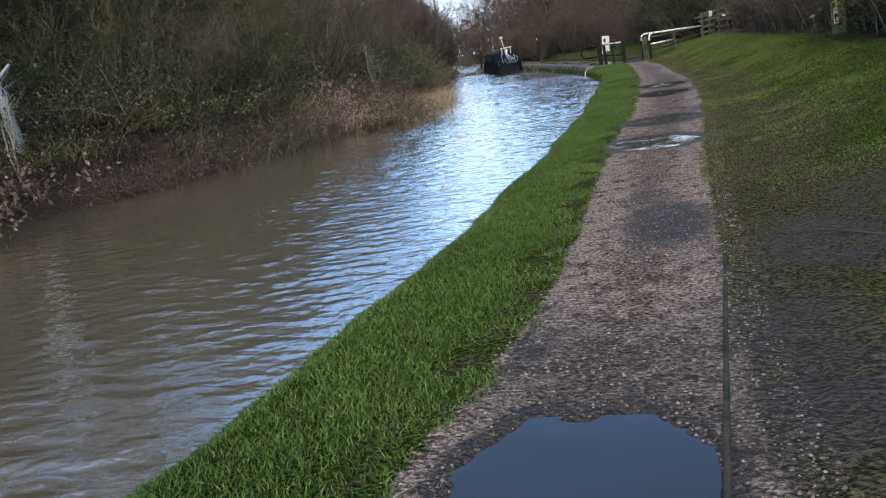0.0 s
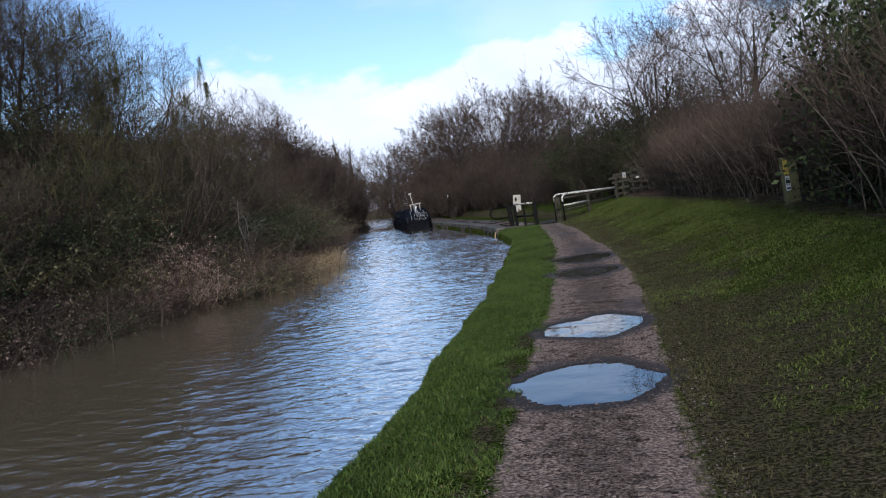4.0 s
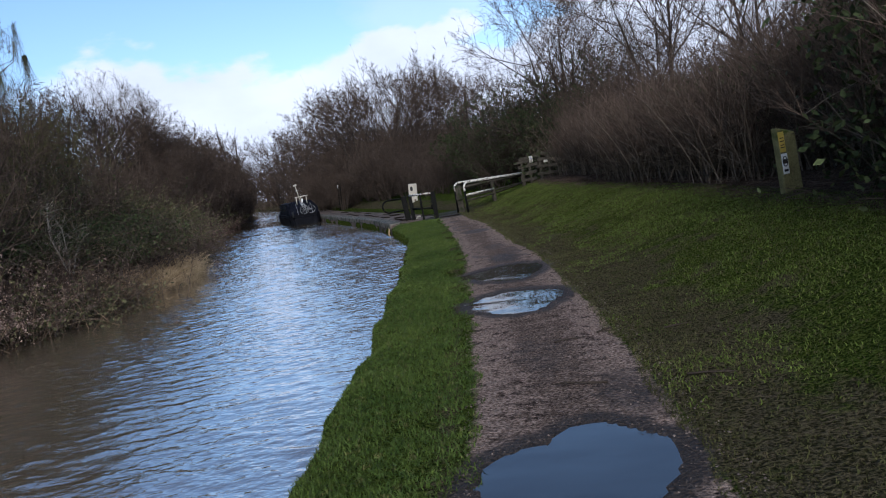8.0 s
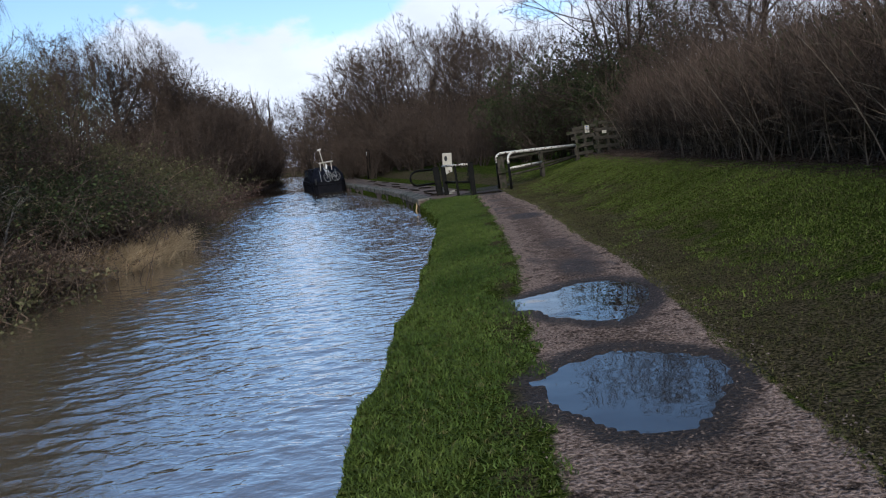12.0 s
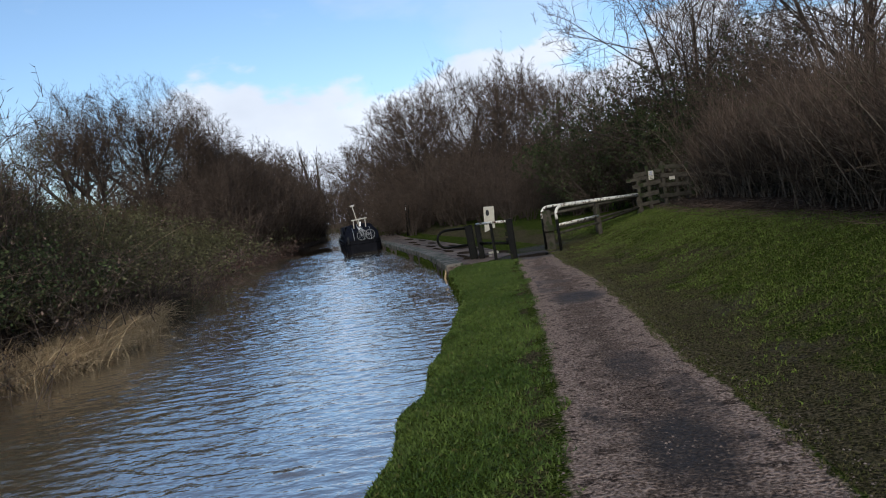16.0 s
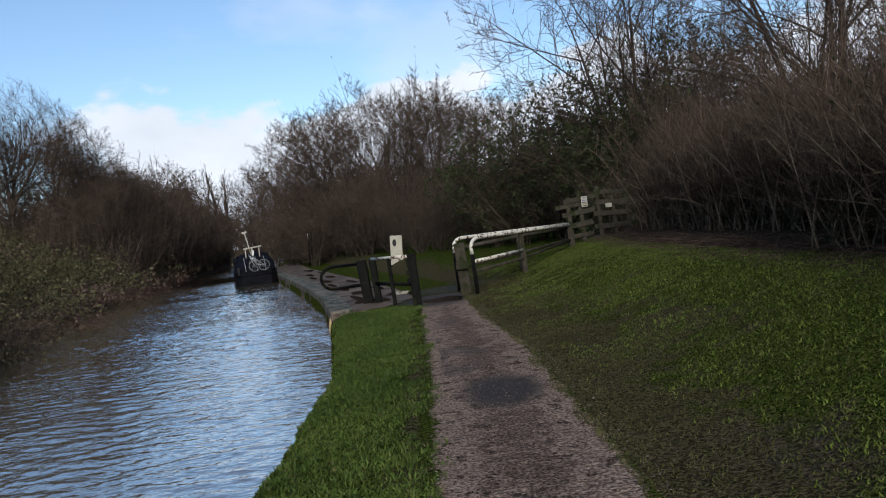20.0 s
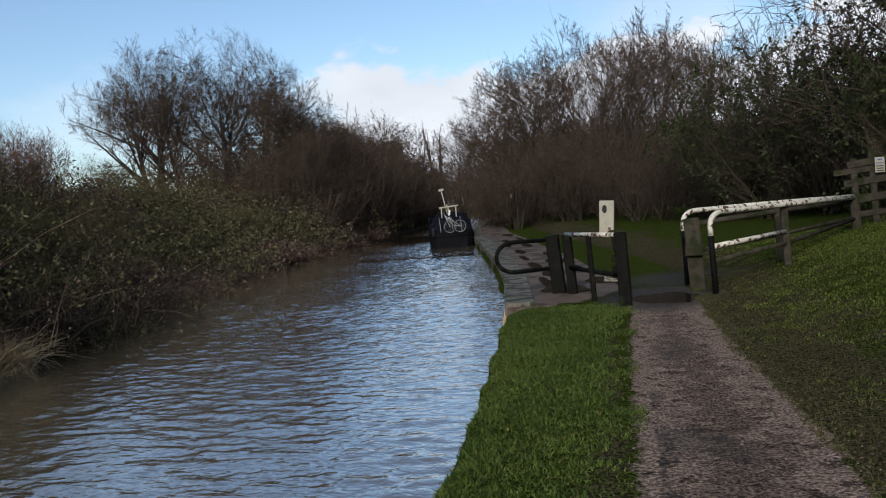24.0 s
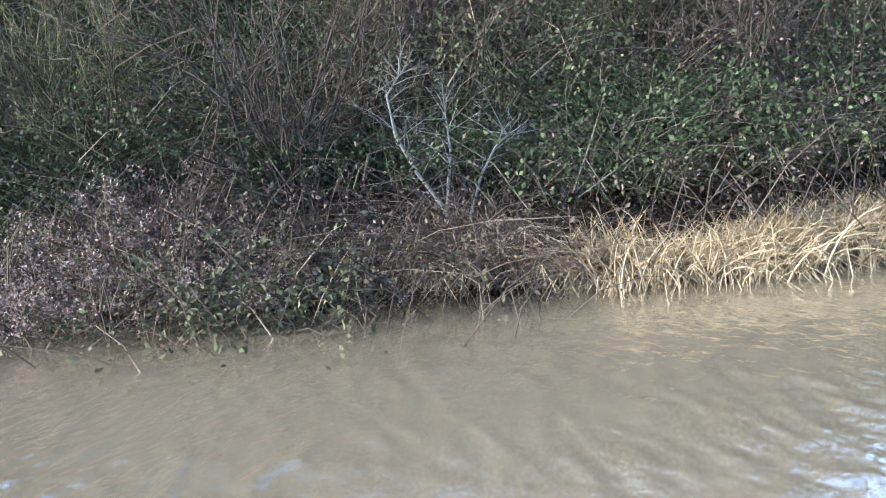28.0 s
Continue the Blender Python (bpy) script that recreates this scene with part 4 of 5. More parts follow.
def reed_clump(seed, n=700):
    """A slumped tussock of dry sedge: blades rise, arch over and hang to the water."""
    r = np.random.default_rng(seed)
    root = new("reed_clump")
    for name, m, h0, h1, droop in (("upright_reed_mass", n // 3, 0.5, 0.95, 0.35), ("hanging_reed_mass", 2 * n // 3, 0.7, 1.35, 1.0)):
        B = np.c_[r.normal(size=(m, 2)) * [0.20, 0.30], np.zeros(m)]
        D = unit(np.c_[r.normal(0.15, 0.34, m), r.normal(0, 0.36, m), np.ones(m)])
        L = r.uniform(h0, h1, m)
        bend = np.c_[r.normal(0.10, 0.22, m), r.normal(0, 0.25, m), -droop * r.uniform(0.45, 1.30, m)]
        mesh_arrays(name, *strands(B, D, L, r.uniform(0.005, 0.010, m), bend, 6, 3), REED, root)
    return root


reeds = [reed_clump(51), reed_clump(52), reed_clump(53)]
for y0, y1, n in [(28.1, 31.4, 9), (31.4, 35.4, 10), (43.5, 47, 3)]:
    for i in range(n):
        y = y0 + (y1 - y0) * (i + rng.uniform(0, 1.2)) / n
        plant(reeds[i % 3], float(far_x(y)) + rng.uniform(-0.25, 0.12), y, rng.uniform(0.85, 1.4) if y < 40 else 0.8, rng.uniform(-1.5, 1.5), "clump of dry straw-coloured reeds at the water's edge", "reeds", "far bank reeds", z=WATER_Z)


# ---- grass ----
def grass_field(name, n, pick, mat, h0, h1, seed, label, wide=1.0):
    r = np.random.default_rng(seed)
    got, have = [], 0
    while have < n:
        x, y, keep = pick(r, n)
        got.append(np.c_[x[keep], y[keep]])
        have += int(keep.sum())
    P = np.concatenate(got)[:n]
    Z = np.array([ground_z(x, y) for x, y in P]) - 0.005
    B = np.c_[P, Z]
    D = unit(np.c_[r.normal(size=(n, 2)) * 0.5, np.ones(n)])
    L = r.uniform(h0, h1, n) * (1 + 0.35 * field(P[:, 0], P[:, 1], 2.3, 5))
    a = r.uniform(0, 2 * np.pi, n)
    S = np.c_[np.cos(a), np.sin(a), np.zeros(n)] * (wide * r.uniform(0.0026, 0.0055, n) * (0.8 + 0.02 * P[:, 1]))[:, None]
    tip = B + D * L[:, None] + np.c_[r.normal(size=(n, 2)) * 0.45, np.zeros(n)] * L[:, None]
    mid = B + D * L[:, None] * 0.55
    V = np.stack([B - S, B + S, mid + S * 0.8, mid - S * 0.8, tip], 1).reshape(-1, 3)
    F = (np.array([(0, 1, 2), (0, 2, 3), (3, 2, 4)])[None] + (np.arange(n) * 5)[:, None, None]).reshape(-1, 3)
    return tagged(mesh_arrays(name, V, F, mat), label, "grass", kind="stuff")


def pick_verge(r, n):
    y = 2.0 + 35.2 * r.uniform(size=n) ** 1.25
    a, b = verge_x(y), path_l(y)
    x = a - 0.05 + (b - a + 0.13) * r.uniform(size=n)
    f = (b - x) / 0.40 + 0.9 * field(x, y, 2.0, 1) + 0.5 * field(x, y, 7.0, 2)
    return x, y, f > r.uniform(size=n) * 0.9


def pick_lawn(r, n):
    y = 2.0 + 41 * r.uniform(size=n) ** 1.2
    a, b = path_r(y), hedge_x(y)
    x = a + (b + 0.7 - a) * r.uniform(size=n)
    f = (x - a - 0.35) / 1.9 + 0.8 * field(x, y, 0.7, 3) + 0.6 * field(x, y, 3.0, 4) + 0.5 * field(x, y, 9.0, 5)
    f -= ((11 - y) / 7).clip(0, 1) * (1.7 - (x - a) / 1.5).clip(0, 0.9)
    return x, y, f > 0.1 + 0.9 * r.uniform(size=n)


def pick_worn(r, n):
    y = 2.0 + 38 * r.uniform(size=n) ** 1.2
    a = path_r(y) + 0.07 * field(y, y * 0, 1.7, 6)
    x = a - 0.04 + 2.8 * r.uniform(size=n) ** 1.25
    bare = ((9 - y) / 5).clip(0, 1) * (1.5 - (x - a) / 1.3).clip(0, 1)
    f = 0.9 * field(x, y, 1.1, 7) + 0.7 * field(x, y, 4.1, 8) + 0.6 * field(x, y, 10, 9) + 0.6 * (1 - (x - a) / 0.25).clip(0, 1) - 1.6 * bare
    return x, y, f > r.uniform(-0.9, 0.35, n)


grass_field("verge_grass", 200000, pick_verge, GRASS, 0.015, 0.05, 61, "lush green grass along the canal verge")
grass_field("lawn_grass", 150000, pick_lawn, LAWN, 0.012, 0.042, 62, "short green grass below the hedge")
grass_field("worn_grass", 130000, pick_worn, GRASS_DULL, 0.010, 0.034, 63, "trodden muddy grass beside the path", 0.8)


def fallen_stems(n, seed):
    """Dead stems and leaves strewn along the foot of the hedge."""
    r = np.random.default_rng(seed)
    y = r.uniform(3, 41, n)
    x = hedge_x(y) + r.normal(0.85, 0.3, n)
    B = np.c_[x, y, [ground_z(a, b) + 0.012 for a, b in zip(x, y)]]
    D = unit(np.c_[r.normal(size=(n, 2)), r.uniform(-0.05, 0.25, n)])
    st = strands(B, D, r.uniform(0.1, 0.6, n), r.uniform(0.003, 0.007, n), r.normal(size=(n, 3)) * 0.12, 2, 3)
    return tagged(mesh_arrays("fallen_stems", *st, HEDGE_TWIG), "dead stems strewn along the foot of the hedge", "debris", kind="stuff")


fallen_stems(3500, 65)


def pebbles(n, seed):
    r = np.random.default_rng(seed)
    y = 2.0 + 36 * r.uniform(size=n) ** 1.5
    x = path_l(y) + (path_r(y) - path_l(y)) * r.uniform(-0.05, 1.15, n)
    C = np.c_[x, y, [ground_z(a, b) for a, b in zip(x, y)]]
    C = C[C[:, 2] > -0.006]
    n = len(C)
    w = 0.003 + 0.010 * r.uniform(size=(n, 1)) ** 2.5
    a = r.uniform(0, 6.28, n)
    u = np.c_[np.cos(a), np.sin(a), np.zeros(n)] * w
    v = np.c_[-np.sin(a), np.cos(a), np.zeros(n)] * w * r.uniform(0.6, 1, (n, 1))
    t = np.c_[np.zeros((n, 2)), w[:, 0] * r.uniform(0.4, 0.8, n)]
    V = np.stack([C + u, C + v, C - u, C - v, C + t + u * 0.2, C + t - u * 0.4], 1).reshape(-1, 3)
    F = (np.array([(0, 1, 4), (1, 2, 5), (1, 5, 4), (2, 3, 5), (3, 0, 4), (3, 4, 5)])[None] + (np.arange(n) * 6)[:, None, None]).reshape(-1, 3)
    return tagged(mesh_arrays("gravel", V, F, PEBBLE), "loose grey-brown gravel on the path", "gravel", kind="stuff")


pebbles(34000, 64)


# ---- wharf ----
def build_wharf():
    ys = np.arange(37.3, 78, 0.7)
    verts, faces = [], []
    prof = [(0.04, -0.9), (0.04, -0.02), (0.46, -0.02), (0.46, 0.015), (1.2, 0.03), (1.9, 0.02), (2.05, -0.3)]
    for y in ys:
        v = float(verge_x(y)) - 0.02
        rise = min(max((y - 37.3) / 1.4, 0), 1)
        verts += [(v + (x if x < 0.5 else 0.46 + (x - 0.46) * (0.45 + 0.55 * rise)), y, z if x < 0.5 else z * rise - 0.03 * (1 - rise)) for x, z in prof]
    n = len(prof)
    for i in range(len(ys) - 1):
        for k in range(n - 1):
            faces.append((i * n + k, i * n + k + 1, (i + 1) * n + k + 1, (i + 1) * n + k))
    faces.append(tuple(range(n))[::-1])
    w = tagged(obj("wharf", verts, faces, CONCRETE), "wet concrete wharf edged with worn coping stones", "wharf", kind="structure")
    y = 37.35
    while y < 76:
        a = Vector((float(verge_x(y)), y, 0))
        ln = 0.95 if y < 60 else 1.6
        b = Vector((float(verge_x(y + ln)), y + ln, 0))
        d = (b - a).normalized()
        off = Vector((d.y, -d.x, 0)) * 0.22
        bm = bmesh.new()
        beam(bm, a + off + d * 0.012 + Vector((0, 0, -0.06)), b + off - d * 0.012 + Vector((0, 0, -0.06)), 0.46, 0.20, 0.025)
        part("coping_stone", bm, STONE, w)
        y += ln * d.y
    return w


build_wharf()


def wharf_puddle(px, py, a, b, turn):
    verts, faces, n = [(0, 0, 0)], [], 40
    for k in range(n):
        c = 2 * math.pi * k / n
        r = puddle_edge(px, py, c)
        verts.append((a * r * math.cos(c), b * r * math.sin(c), 0))
    faces = [(0, 1 + k, 1 + (k + 1) % n) for k in range(n)]
    ob = obj("puddle", verts, faces, PUDDLE)
    ob.matrix_world = pose(px, py, 0.034, 0, 0, turn)
    tagged(ob, "thin dark puddle lying on the wet concrete wharf", "puddle", "wharf puddles")


for d, y, a, b in [(1.0, 38.9, 0.35, 0.6), (1.75, 39.9, 0.3, 0.5), (0.75, 40.2, 0.10, 0.8), (1.6, 42.6, 0.12, 0.7), (0.8, 43.8, 0.12, 0.9), (1.5, 47.0, 0.12, 0.9), (0.75, 46.0, 0.09, 0.9), (0.8, 52.0, 0.1, 1.2), (1.6, 56, 0.1, 1.2), (1.0, 41.6, 0.22, 0.6), (1.4, 44.6, 0.3, 0.7), (0.9, 48.6, 0.14, 1.0), (1.4, 51.5, 0.16, 0.9), (1.0, 55, 0.16, 1.2), (1.5, 60, 0.2, 1.3)]:
    wharf_puddle(float(verge_x(y)) + d, y, a, b, 16)


# ---- posts, pipes and rails ----
def bar(name, pts, r, mat, parent, label="", sides=8):
    v, f = pipe(pts, r, sides)
    return obj(name, v, f, mat, parent, label, smooth=True)


def post(name, base, top, w, d, mat, parent, label="", bevel=0.012):
    bm = bmesh.new()
    beam(bm, base, top, w, d, bevel, up=(0, 1, 0))
    return part(name, bm, mat, parent, label)


def arc(a, b, c, n=6):
    a, b, c = Vector(a), Vector(b), Vector(c)
    return [(1 - t) ** 2 * a + 2 * t * (1 - t) * b + t * t * c for t in [k / n for k in range(n + 1)]]


def build_gate():
    g = thing("squeeze_gate", pose(-1.3, 37.9, 0), "black timber and pipe squeeze gate with peeling white top rail", "gate")
    o = Vector((-1.3, 37.9, 0))
    L = lambda x, y, z: Vector((x, y, z)) - o
    post("gate_post", L(-1.88, 38.5, -0.15), L(-1.95, 38.5, 0.93), 0.20, 0.18, BLACK_WOOD, g, "thick weathered black timber post")
    post("gate_post", L(-1.66, 38.4, -0.15), L(-1.71, 38.4, 0.93), 0.14, 0.13, BLACK_WOOD, g)
    post("baluster", L(-1.27, 37.65, -0.15), L(-1.30, 37.65, 0.93), 0.075, 0.07, BLACK_WOOD, g)
    post("gate_post", L(-0.78, 36.85, -0.15), L(-0.80, 36.85, 0.99), 0.16, 0.15, BLACK_WOOD, g, "leaning black timber post")
    bar("top_rail", [L(-1.72, 38.4, 0.93), L(-0.84, 36.92, 0.95)], 0.033, WHITE_PAINT, g, "peeling white-painted rail")
    bar("lower_rail", [L(-1.70, 38.4, 0.42), L(-0.80, 36.9, 0.40)], 0.036, BLACK_WOOD, g, "round black rail")
    bar("latch_chain", [L(-0.91, 37.0, 0.93), L(-0.91, 37.0, 0.78), L(-0.88, 36.97, 0.70)], 0.012, BLACK_WOOD, g)
    for z in (0.64, 0.49):
        post("bracket", L(-0.88, 36.9, z - 0.05), L(-0.88, 36.9, z + 0.05), 0.10, 0.08, BLACK_WOOD, g)
    pts = [L(-1.95, 38.5, 0.86), L(-2.45, 38.18, 0.88)] + [L(*p) for p in arc((-2.5, 38.14, 0.88), (-2.72, 38.0, 0.86), (-2.74, 37.98, 0.68))] + [L(*p) for p in arc((-2.74, 37.98, 0.64), (-2.72, 38.0, 0.44), (-2.5, 38.14, 0.42))] + [L(-1.92, 38.5, 0.42)]
    bar("guard_loop", pts, 0.034, BLACK_WOOD, g, "bent black pipe loop over the water's edge")


build_gate()


def build_barrier():
    g = thing("pipe_barrier", pose(1.3, 38.6, 0), "wishbone barrier of white-painted rusty pipe on dark posts", "barrier")
    o = Vector((1.3, 38.6, 0))
    L = lambda p: Vector(p) - o
    bar("top_rail", [L(p) for p in [(0.02, 38.76, 0.82), (0.02, 38.76, 0.94)] + [tuple(q) for q in arc((0.02, 38.76, 0.96), (0.03, 38.77, 1.11), (0.20, 38.9, 1.13))] + [(1.5, 39.98, 1.12), (2.85, 41.17, 1.09)]], 0.038, WHITE_PAINT, g, "white pipe rail with rust patches")
    bar("top_rail", [L(p) for p in [(0.36, 37.57, 0.79), (0.36, 37.57, 0.93)] + [tuple(q) for q in arc((0.36, 37.57, 0.95), (0.37, 37.58, 1.10), (0.52, 37.80, 1.12))] + [(1.7, 39.45, 1.10), (2.85, 41.13, 1.07)]], 0.038, WHITE_PAINT, g, "white pipe rail with rust patches")
    bar("upright", [L((0.03, 38.76, -0.1)), L((0.02, 38.76, 0.84))], 0.042, BLACK_WOOD, g)
    bar("upright", [L((0.38, 37.57, -0.1)), L((0.36, 37.57, 0.81))], 0.042, BLACK_WOOD, g)
    post("timber_post", L((0.17, 38.3, -0.1)), L((0.13, 38.3, 1.04)), 0.22, 0.18, TIMBER, g, "grey weathered timber post")
    post("collar", L((0.15, 38.22, 0.50)), L((0.15, 38.22, 0.66)), 0.26, 0.2, TIMBER, g)
    bar("middle_rail", [L((0.40, 37.63, 0.66)), L((1.51, 39.26, 0.69))], 0.036, WHITE_PAINT, g, "short white pipe rail")
    bar("lower_rail", [L((0.40, 37.63, 0.46)), L((1.51, 39.28, 0.51)), L((2.86, 41.2, 0.70))], 0.034, TIMBER, g)
    bar("lower_rail", [L((0.05, 38.8, 0.50)), L((1.5, 40.0, 0.60)), L((2.84, 41.22, 0.72))], 0.034, TIMBER, g)
    bar("upper_rail", [L((0.05, 38.8, 0.92)), L((1.45, 39.95, 0.98)), L((2.82, 41.2, 1.0))], 0.042, TIMBER, g)
    post("middle_post", L((1.53, 39.3, 0.0)), L((1.51, 39.3, 1.08)), 0.11, 0.10, TIMBER, g)
    post("middle_post", L((1.52, 40.0, 0.0)), L((1.50, 40.0, 1.08)), 0.11, 0.10, TIMBER, g)
    post("end_post", L((2.88, 41.22, 0.2)), L((2.86, 41.22, 1.08)), 0.12, 0.12, TIMBER, g)


build_barrier()


def build_fence():
    g = thing("board_fence", pose(3.4, 41.6, 0.4), "stepped grey timber fence with boards and notices", "fence")
    o = Vector((3.3, 41.0, 0.38))
    L = lambda p: Vector(p) - o
    for x, y, zt in [(2.86, 40.85, 1.72), (3.16, 40.9, 1.86), (3.62, 41.0, 1.92), (4.0, 41.08, 1.66), (4.35, 41.15, 1.84)]:
        post("fence_post", L((x, y, 0.3)), L((x - 0.03, y, zt)), 0.11, 0.10, TIMBER, g)
    for a, b, h in [((2.72, 40.78, 1.60), (3.55, 40.9, 1.70), 0.12), ((2.66, 40.78, 1.28), (3.5, 40.9, 1.36), 0.12), ((2.80, 40.78, 1.0), (3.42, 40.88, 1.06), 0.13), ((3.5, 40.92, 1.52), (4.5, 41.1, 1.44), 0.13), ((3.45, 40.92, 1.24), (4.5, 41.1, 1.18), 0.12), ((3.45, 40.92, 0.92), (4.5, 41.1, 0.90), 0.12), ((2.8, 40.8, 0.74), (3.4, 40.88, 0.78), 0.10), ((2.5, 40.76, 1.48), (3.1, 40.84, 1.52), 0.10), ((3.4, 40.90, 0.66), (4.5, 41.08, 0.62), 0.10), ((3.5, 40.96, 1.78), (4.3, 41.1, 1.70), 0.11)]:
        bm = bmesh.new()
        beam(bm, L(a), L(b), 0.035, h, 0.006)
        part("board", bm, TIMBER, g)
    bm = bmesh.new()
    beam(bm, L((3.24, 40.80, 1.44)), L((3.24, 40.80, 1.70)), 0.15, 0.015, 0.003, up=(0, 1, 0))
    plate = part("notice", bm, PANEL, g, "small weathered notice with dark lines")
    for z, w in ((1.66, 0.07), (1.60, 0.11), (1.55, 0.12), (1.51, 0.10), (1.47, 0.11)):
        bm = bmesh.new()
        beam(bm, L((3.24 - w / 2, 40.788, z)), L((3.24 + w / 2, 40.788, z)), 0.006, 0.022 if z > 1.65 else 0.014, 0, up=(0, 0, 1))
        part("print_line", bm, BLUE if z > 1.58 else INK, plate)
    bm = bmesh.new()
    beam(bm, L((3.85, 40.93, 1.36)), L((3.85, 40.93, 1.46)), 0.16, 0.012, 0.003, up=(0, 1, 0))
    part("notice", bm, PANEL, g, "faded pale plate")


build_fence()


def build_waymarker():
    z = ground_z(4.14, 19.0)
    g = thing("waymarker_post", pose(4.14, 19.0, z, 0, -3, 14), "broad mossy oak waymarker post with two small plates", "post")
    bm = bmesh.new()
    beam(bm, (0, 0, -0.2), (0, 0, 0.84), 0.27, 0.12, 0.015, up=(0, 1, 0))
    for v in bm.verts:
        if v.co.z > 0.5:
            v.co.z -= 0.09 * (v.co.x + 0.135) / 0.27
    part("shaft", bm, POST_WOOD, g)
    bm = bmesh.new()
    beam(bm, (-0.085, -0.064, 0.52), (-0.085, -0.064, 0.78), 0.085, 0.008, 0.002, up=(0, 1, 0))
    pl = part("yellow_plate", bm, YELLOW, g, "yellow plate with dark lettering bars")
    for zz in (0.70, 0.66, 0.61, 0.58):
        bm = bmesh.new()
        beam(bm, (-0.115, -0.070, zz), (-0.057, -0.070, zz), 0.003, 0.010, 0)
        part("print_line", bm, INK, pl)
    bm = bmesh.new()
    beam(bm, (-0.082, -0.064, 0.24), (-0.082, -0.064, 0.50), 0.088, 0.008, 0.002, up=(0, 1, 0))
    pl = part("white_plate", bm, WHITE, g, "white plate with a dark oval emblem")
    ring = [(-0.082 + 0.032 * math.cos(c), -0.070, 0.40 + 0.062 * math.sin(c)) for c in [k * math.pi / 10 for k in range(21)]]
    bar("emblem", ring, 0.006, INK, pl, sides=5)
    bm = bmesh.new()
    beam(bm, (-0.11, -0.070, 0.40), (-0.055, -0.070, 0.40), 0.003, 0.06, 0)
    part("emblem_fill", bm, TIMBER, pl)
    bm = bmesh.new()
    beam(bm, (-0.112, -0.070, 0.285), (-0.052, -0.070, 0.285), 0.003, 0.03, 0)
    part("print_line", bm, INK, pl)


build_waymarker()


def build_panel():
    x, y = -2.18, 51.55
    z = ground_z(x, y)
    g = thing("lock_board", pose(x, y, z, 0, 4, -8), "cream painted board with a dark oval on the lawn", "sign")
    bm = bmesh.new()
    beam(bm, (0, 0, -0.1), (0, 0, 1.27 - z), 0.46, 0.09, 0.012, up=(0, 1, 0))
    part("slab", bm, PANEL, g)
    t = 1.27 - z
    bm = bmesh.new()
    r = bmesh.ops.create_cone(bm, cap_ends=True, segments=20, radius1=0.075, radius2=0.075, depth=0.02)
    bmesh.ops.transform(bm, matrix=Matrix.Translation((-0.06, -0.052, t - 0.27)) @ Matrix.Rotation(radians(90), 4, "X") @ Matrix.Diagonal((1, 1.75, 1, 1)), verts=r["verts"])
    part("oval", bm, INK, g, "dark oval opening")
    bm = bmesh.new()
    beam(bm, (0.05, -0.05, 0.10), (0.14, -0.05, 0.10), 0.01, 0.10, 0)
    part("small_plate", bm, CONCRETE, g)


build_panel()


def build_far_post():
    x, y = -8.45, 67.5
    z = ground_z(x, y)
    g = thing("mooring_post", pose(x, y, z, 0, 3, 0), "pair of thin black lock-side posts with a pale band", "post")
    for dx, h in ((0.0, 2.15), (0.16, 2.0)):
        bar("shaft", [(dx, 0, -0.2), (dx, 0, h)], 0.05, BLACK_WOOD, g)
    bar("cap", [(-0.06, 0, 2.03), (0.24, 0, 1.95)], 0.045, BLACK_WOOD, g)
    bar("band", [(0.0, -0.05, 1.65), (0.0, -0.05, 1.95)], 0.016, WHITE, g)


build_far_post()


def build_marker():
    s = thing("mooring_stub", pose(-9.7, 36.1, WATER_Z, 0, 8, 0), "rotten dark stub standing in the shallow water", "stub")
    bar("stub", [(0, 0, -0.4), (0.02, 0, 0.22)], [0.07, 0.05], BARK, s)
    g = thing("edge_marker", pose(-2.60, 37.7, -0.12, 0, 12, 0), "short pale stake at the end of the wharf", "stake")
    bar("stake", [(0, 0, -0.3), (0, 0, 0.16)], 0.025, REED, g)


build_marker()


# ---- narrowboat ----
def loft(name, rings, mat, parent, label="", smooth=False):
    n = len(rings[0])
    verts = [p for r in rings for p in r]
    faces = [(i * n + k, i * n + (k + 1) % n, (i + 1) * n + (k + 1) % n, (i + 1) * n + k) for i in range(len(rings) - 1) for k in range(n)]
    faces += [tuple(range(n))[::-1], tuple(range((len(rings) - 1) * n, len(rings) * n))]
    return obj(name, verts, faces, mat, parent, label, smooth)


def wheel(name, c, r, mat_t, parent):
    c = Vector(c)
    pts = [c + Vector((r * math.cos(a), 0, r * math.sin(a))) for a in [k * math.pi / 12 for k in range(25)]]
    w = bar(name, pts, 0.022, mat_t, parent, sides=6)
    pts = [c + Vector(((r - 0.03) * math.cos(a), 0, (r - 0.03) * math.sin(a))) for a in [k * math.pi / 12 for k in range(25)]]
    bar("rim", pts, 0.010, STEEL, w, sides=5)
    for k in range(8):
        a = k * math.pi / 8
        d = Vector((math.cos(a), 0, math.sin(a))) * (r - 0.03)
        bar("spoke", [c - d, c + d], 0.003, STEEL, w, sides=3)
    return w


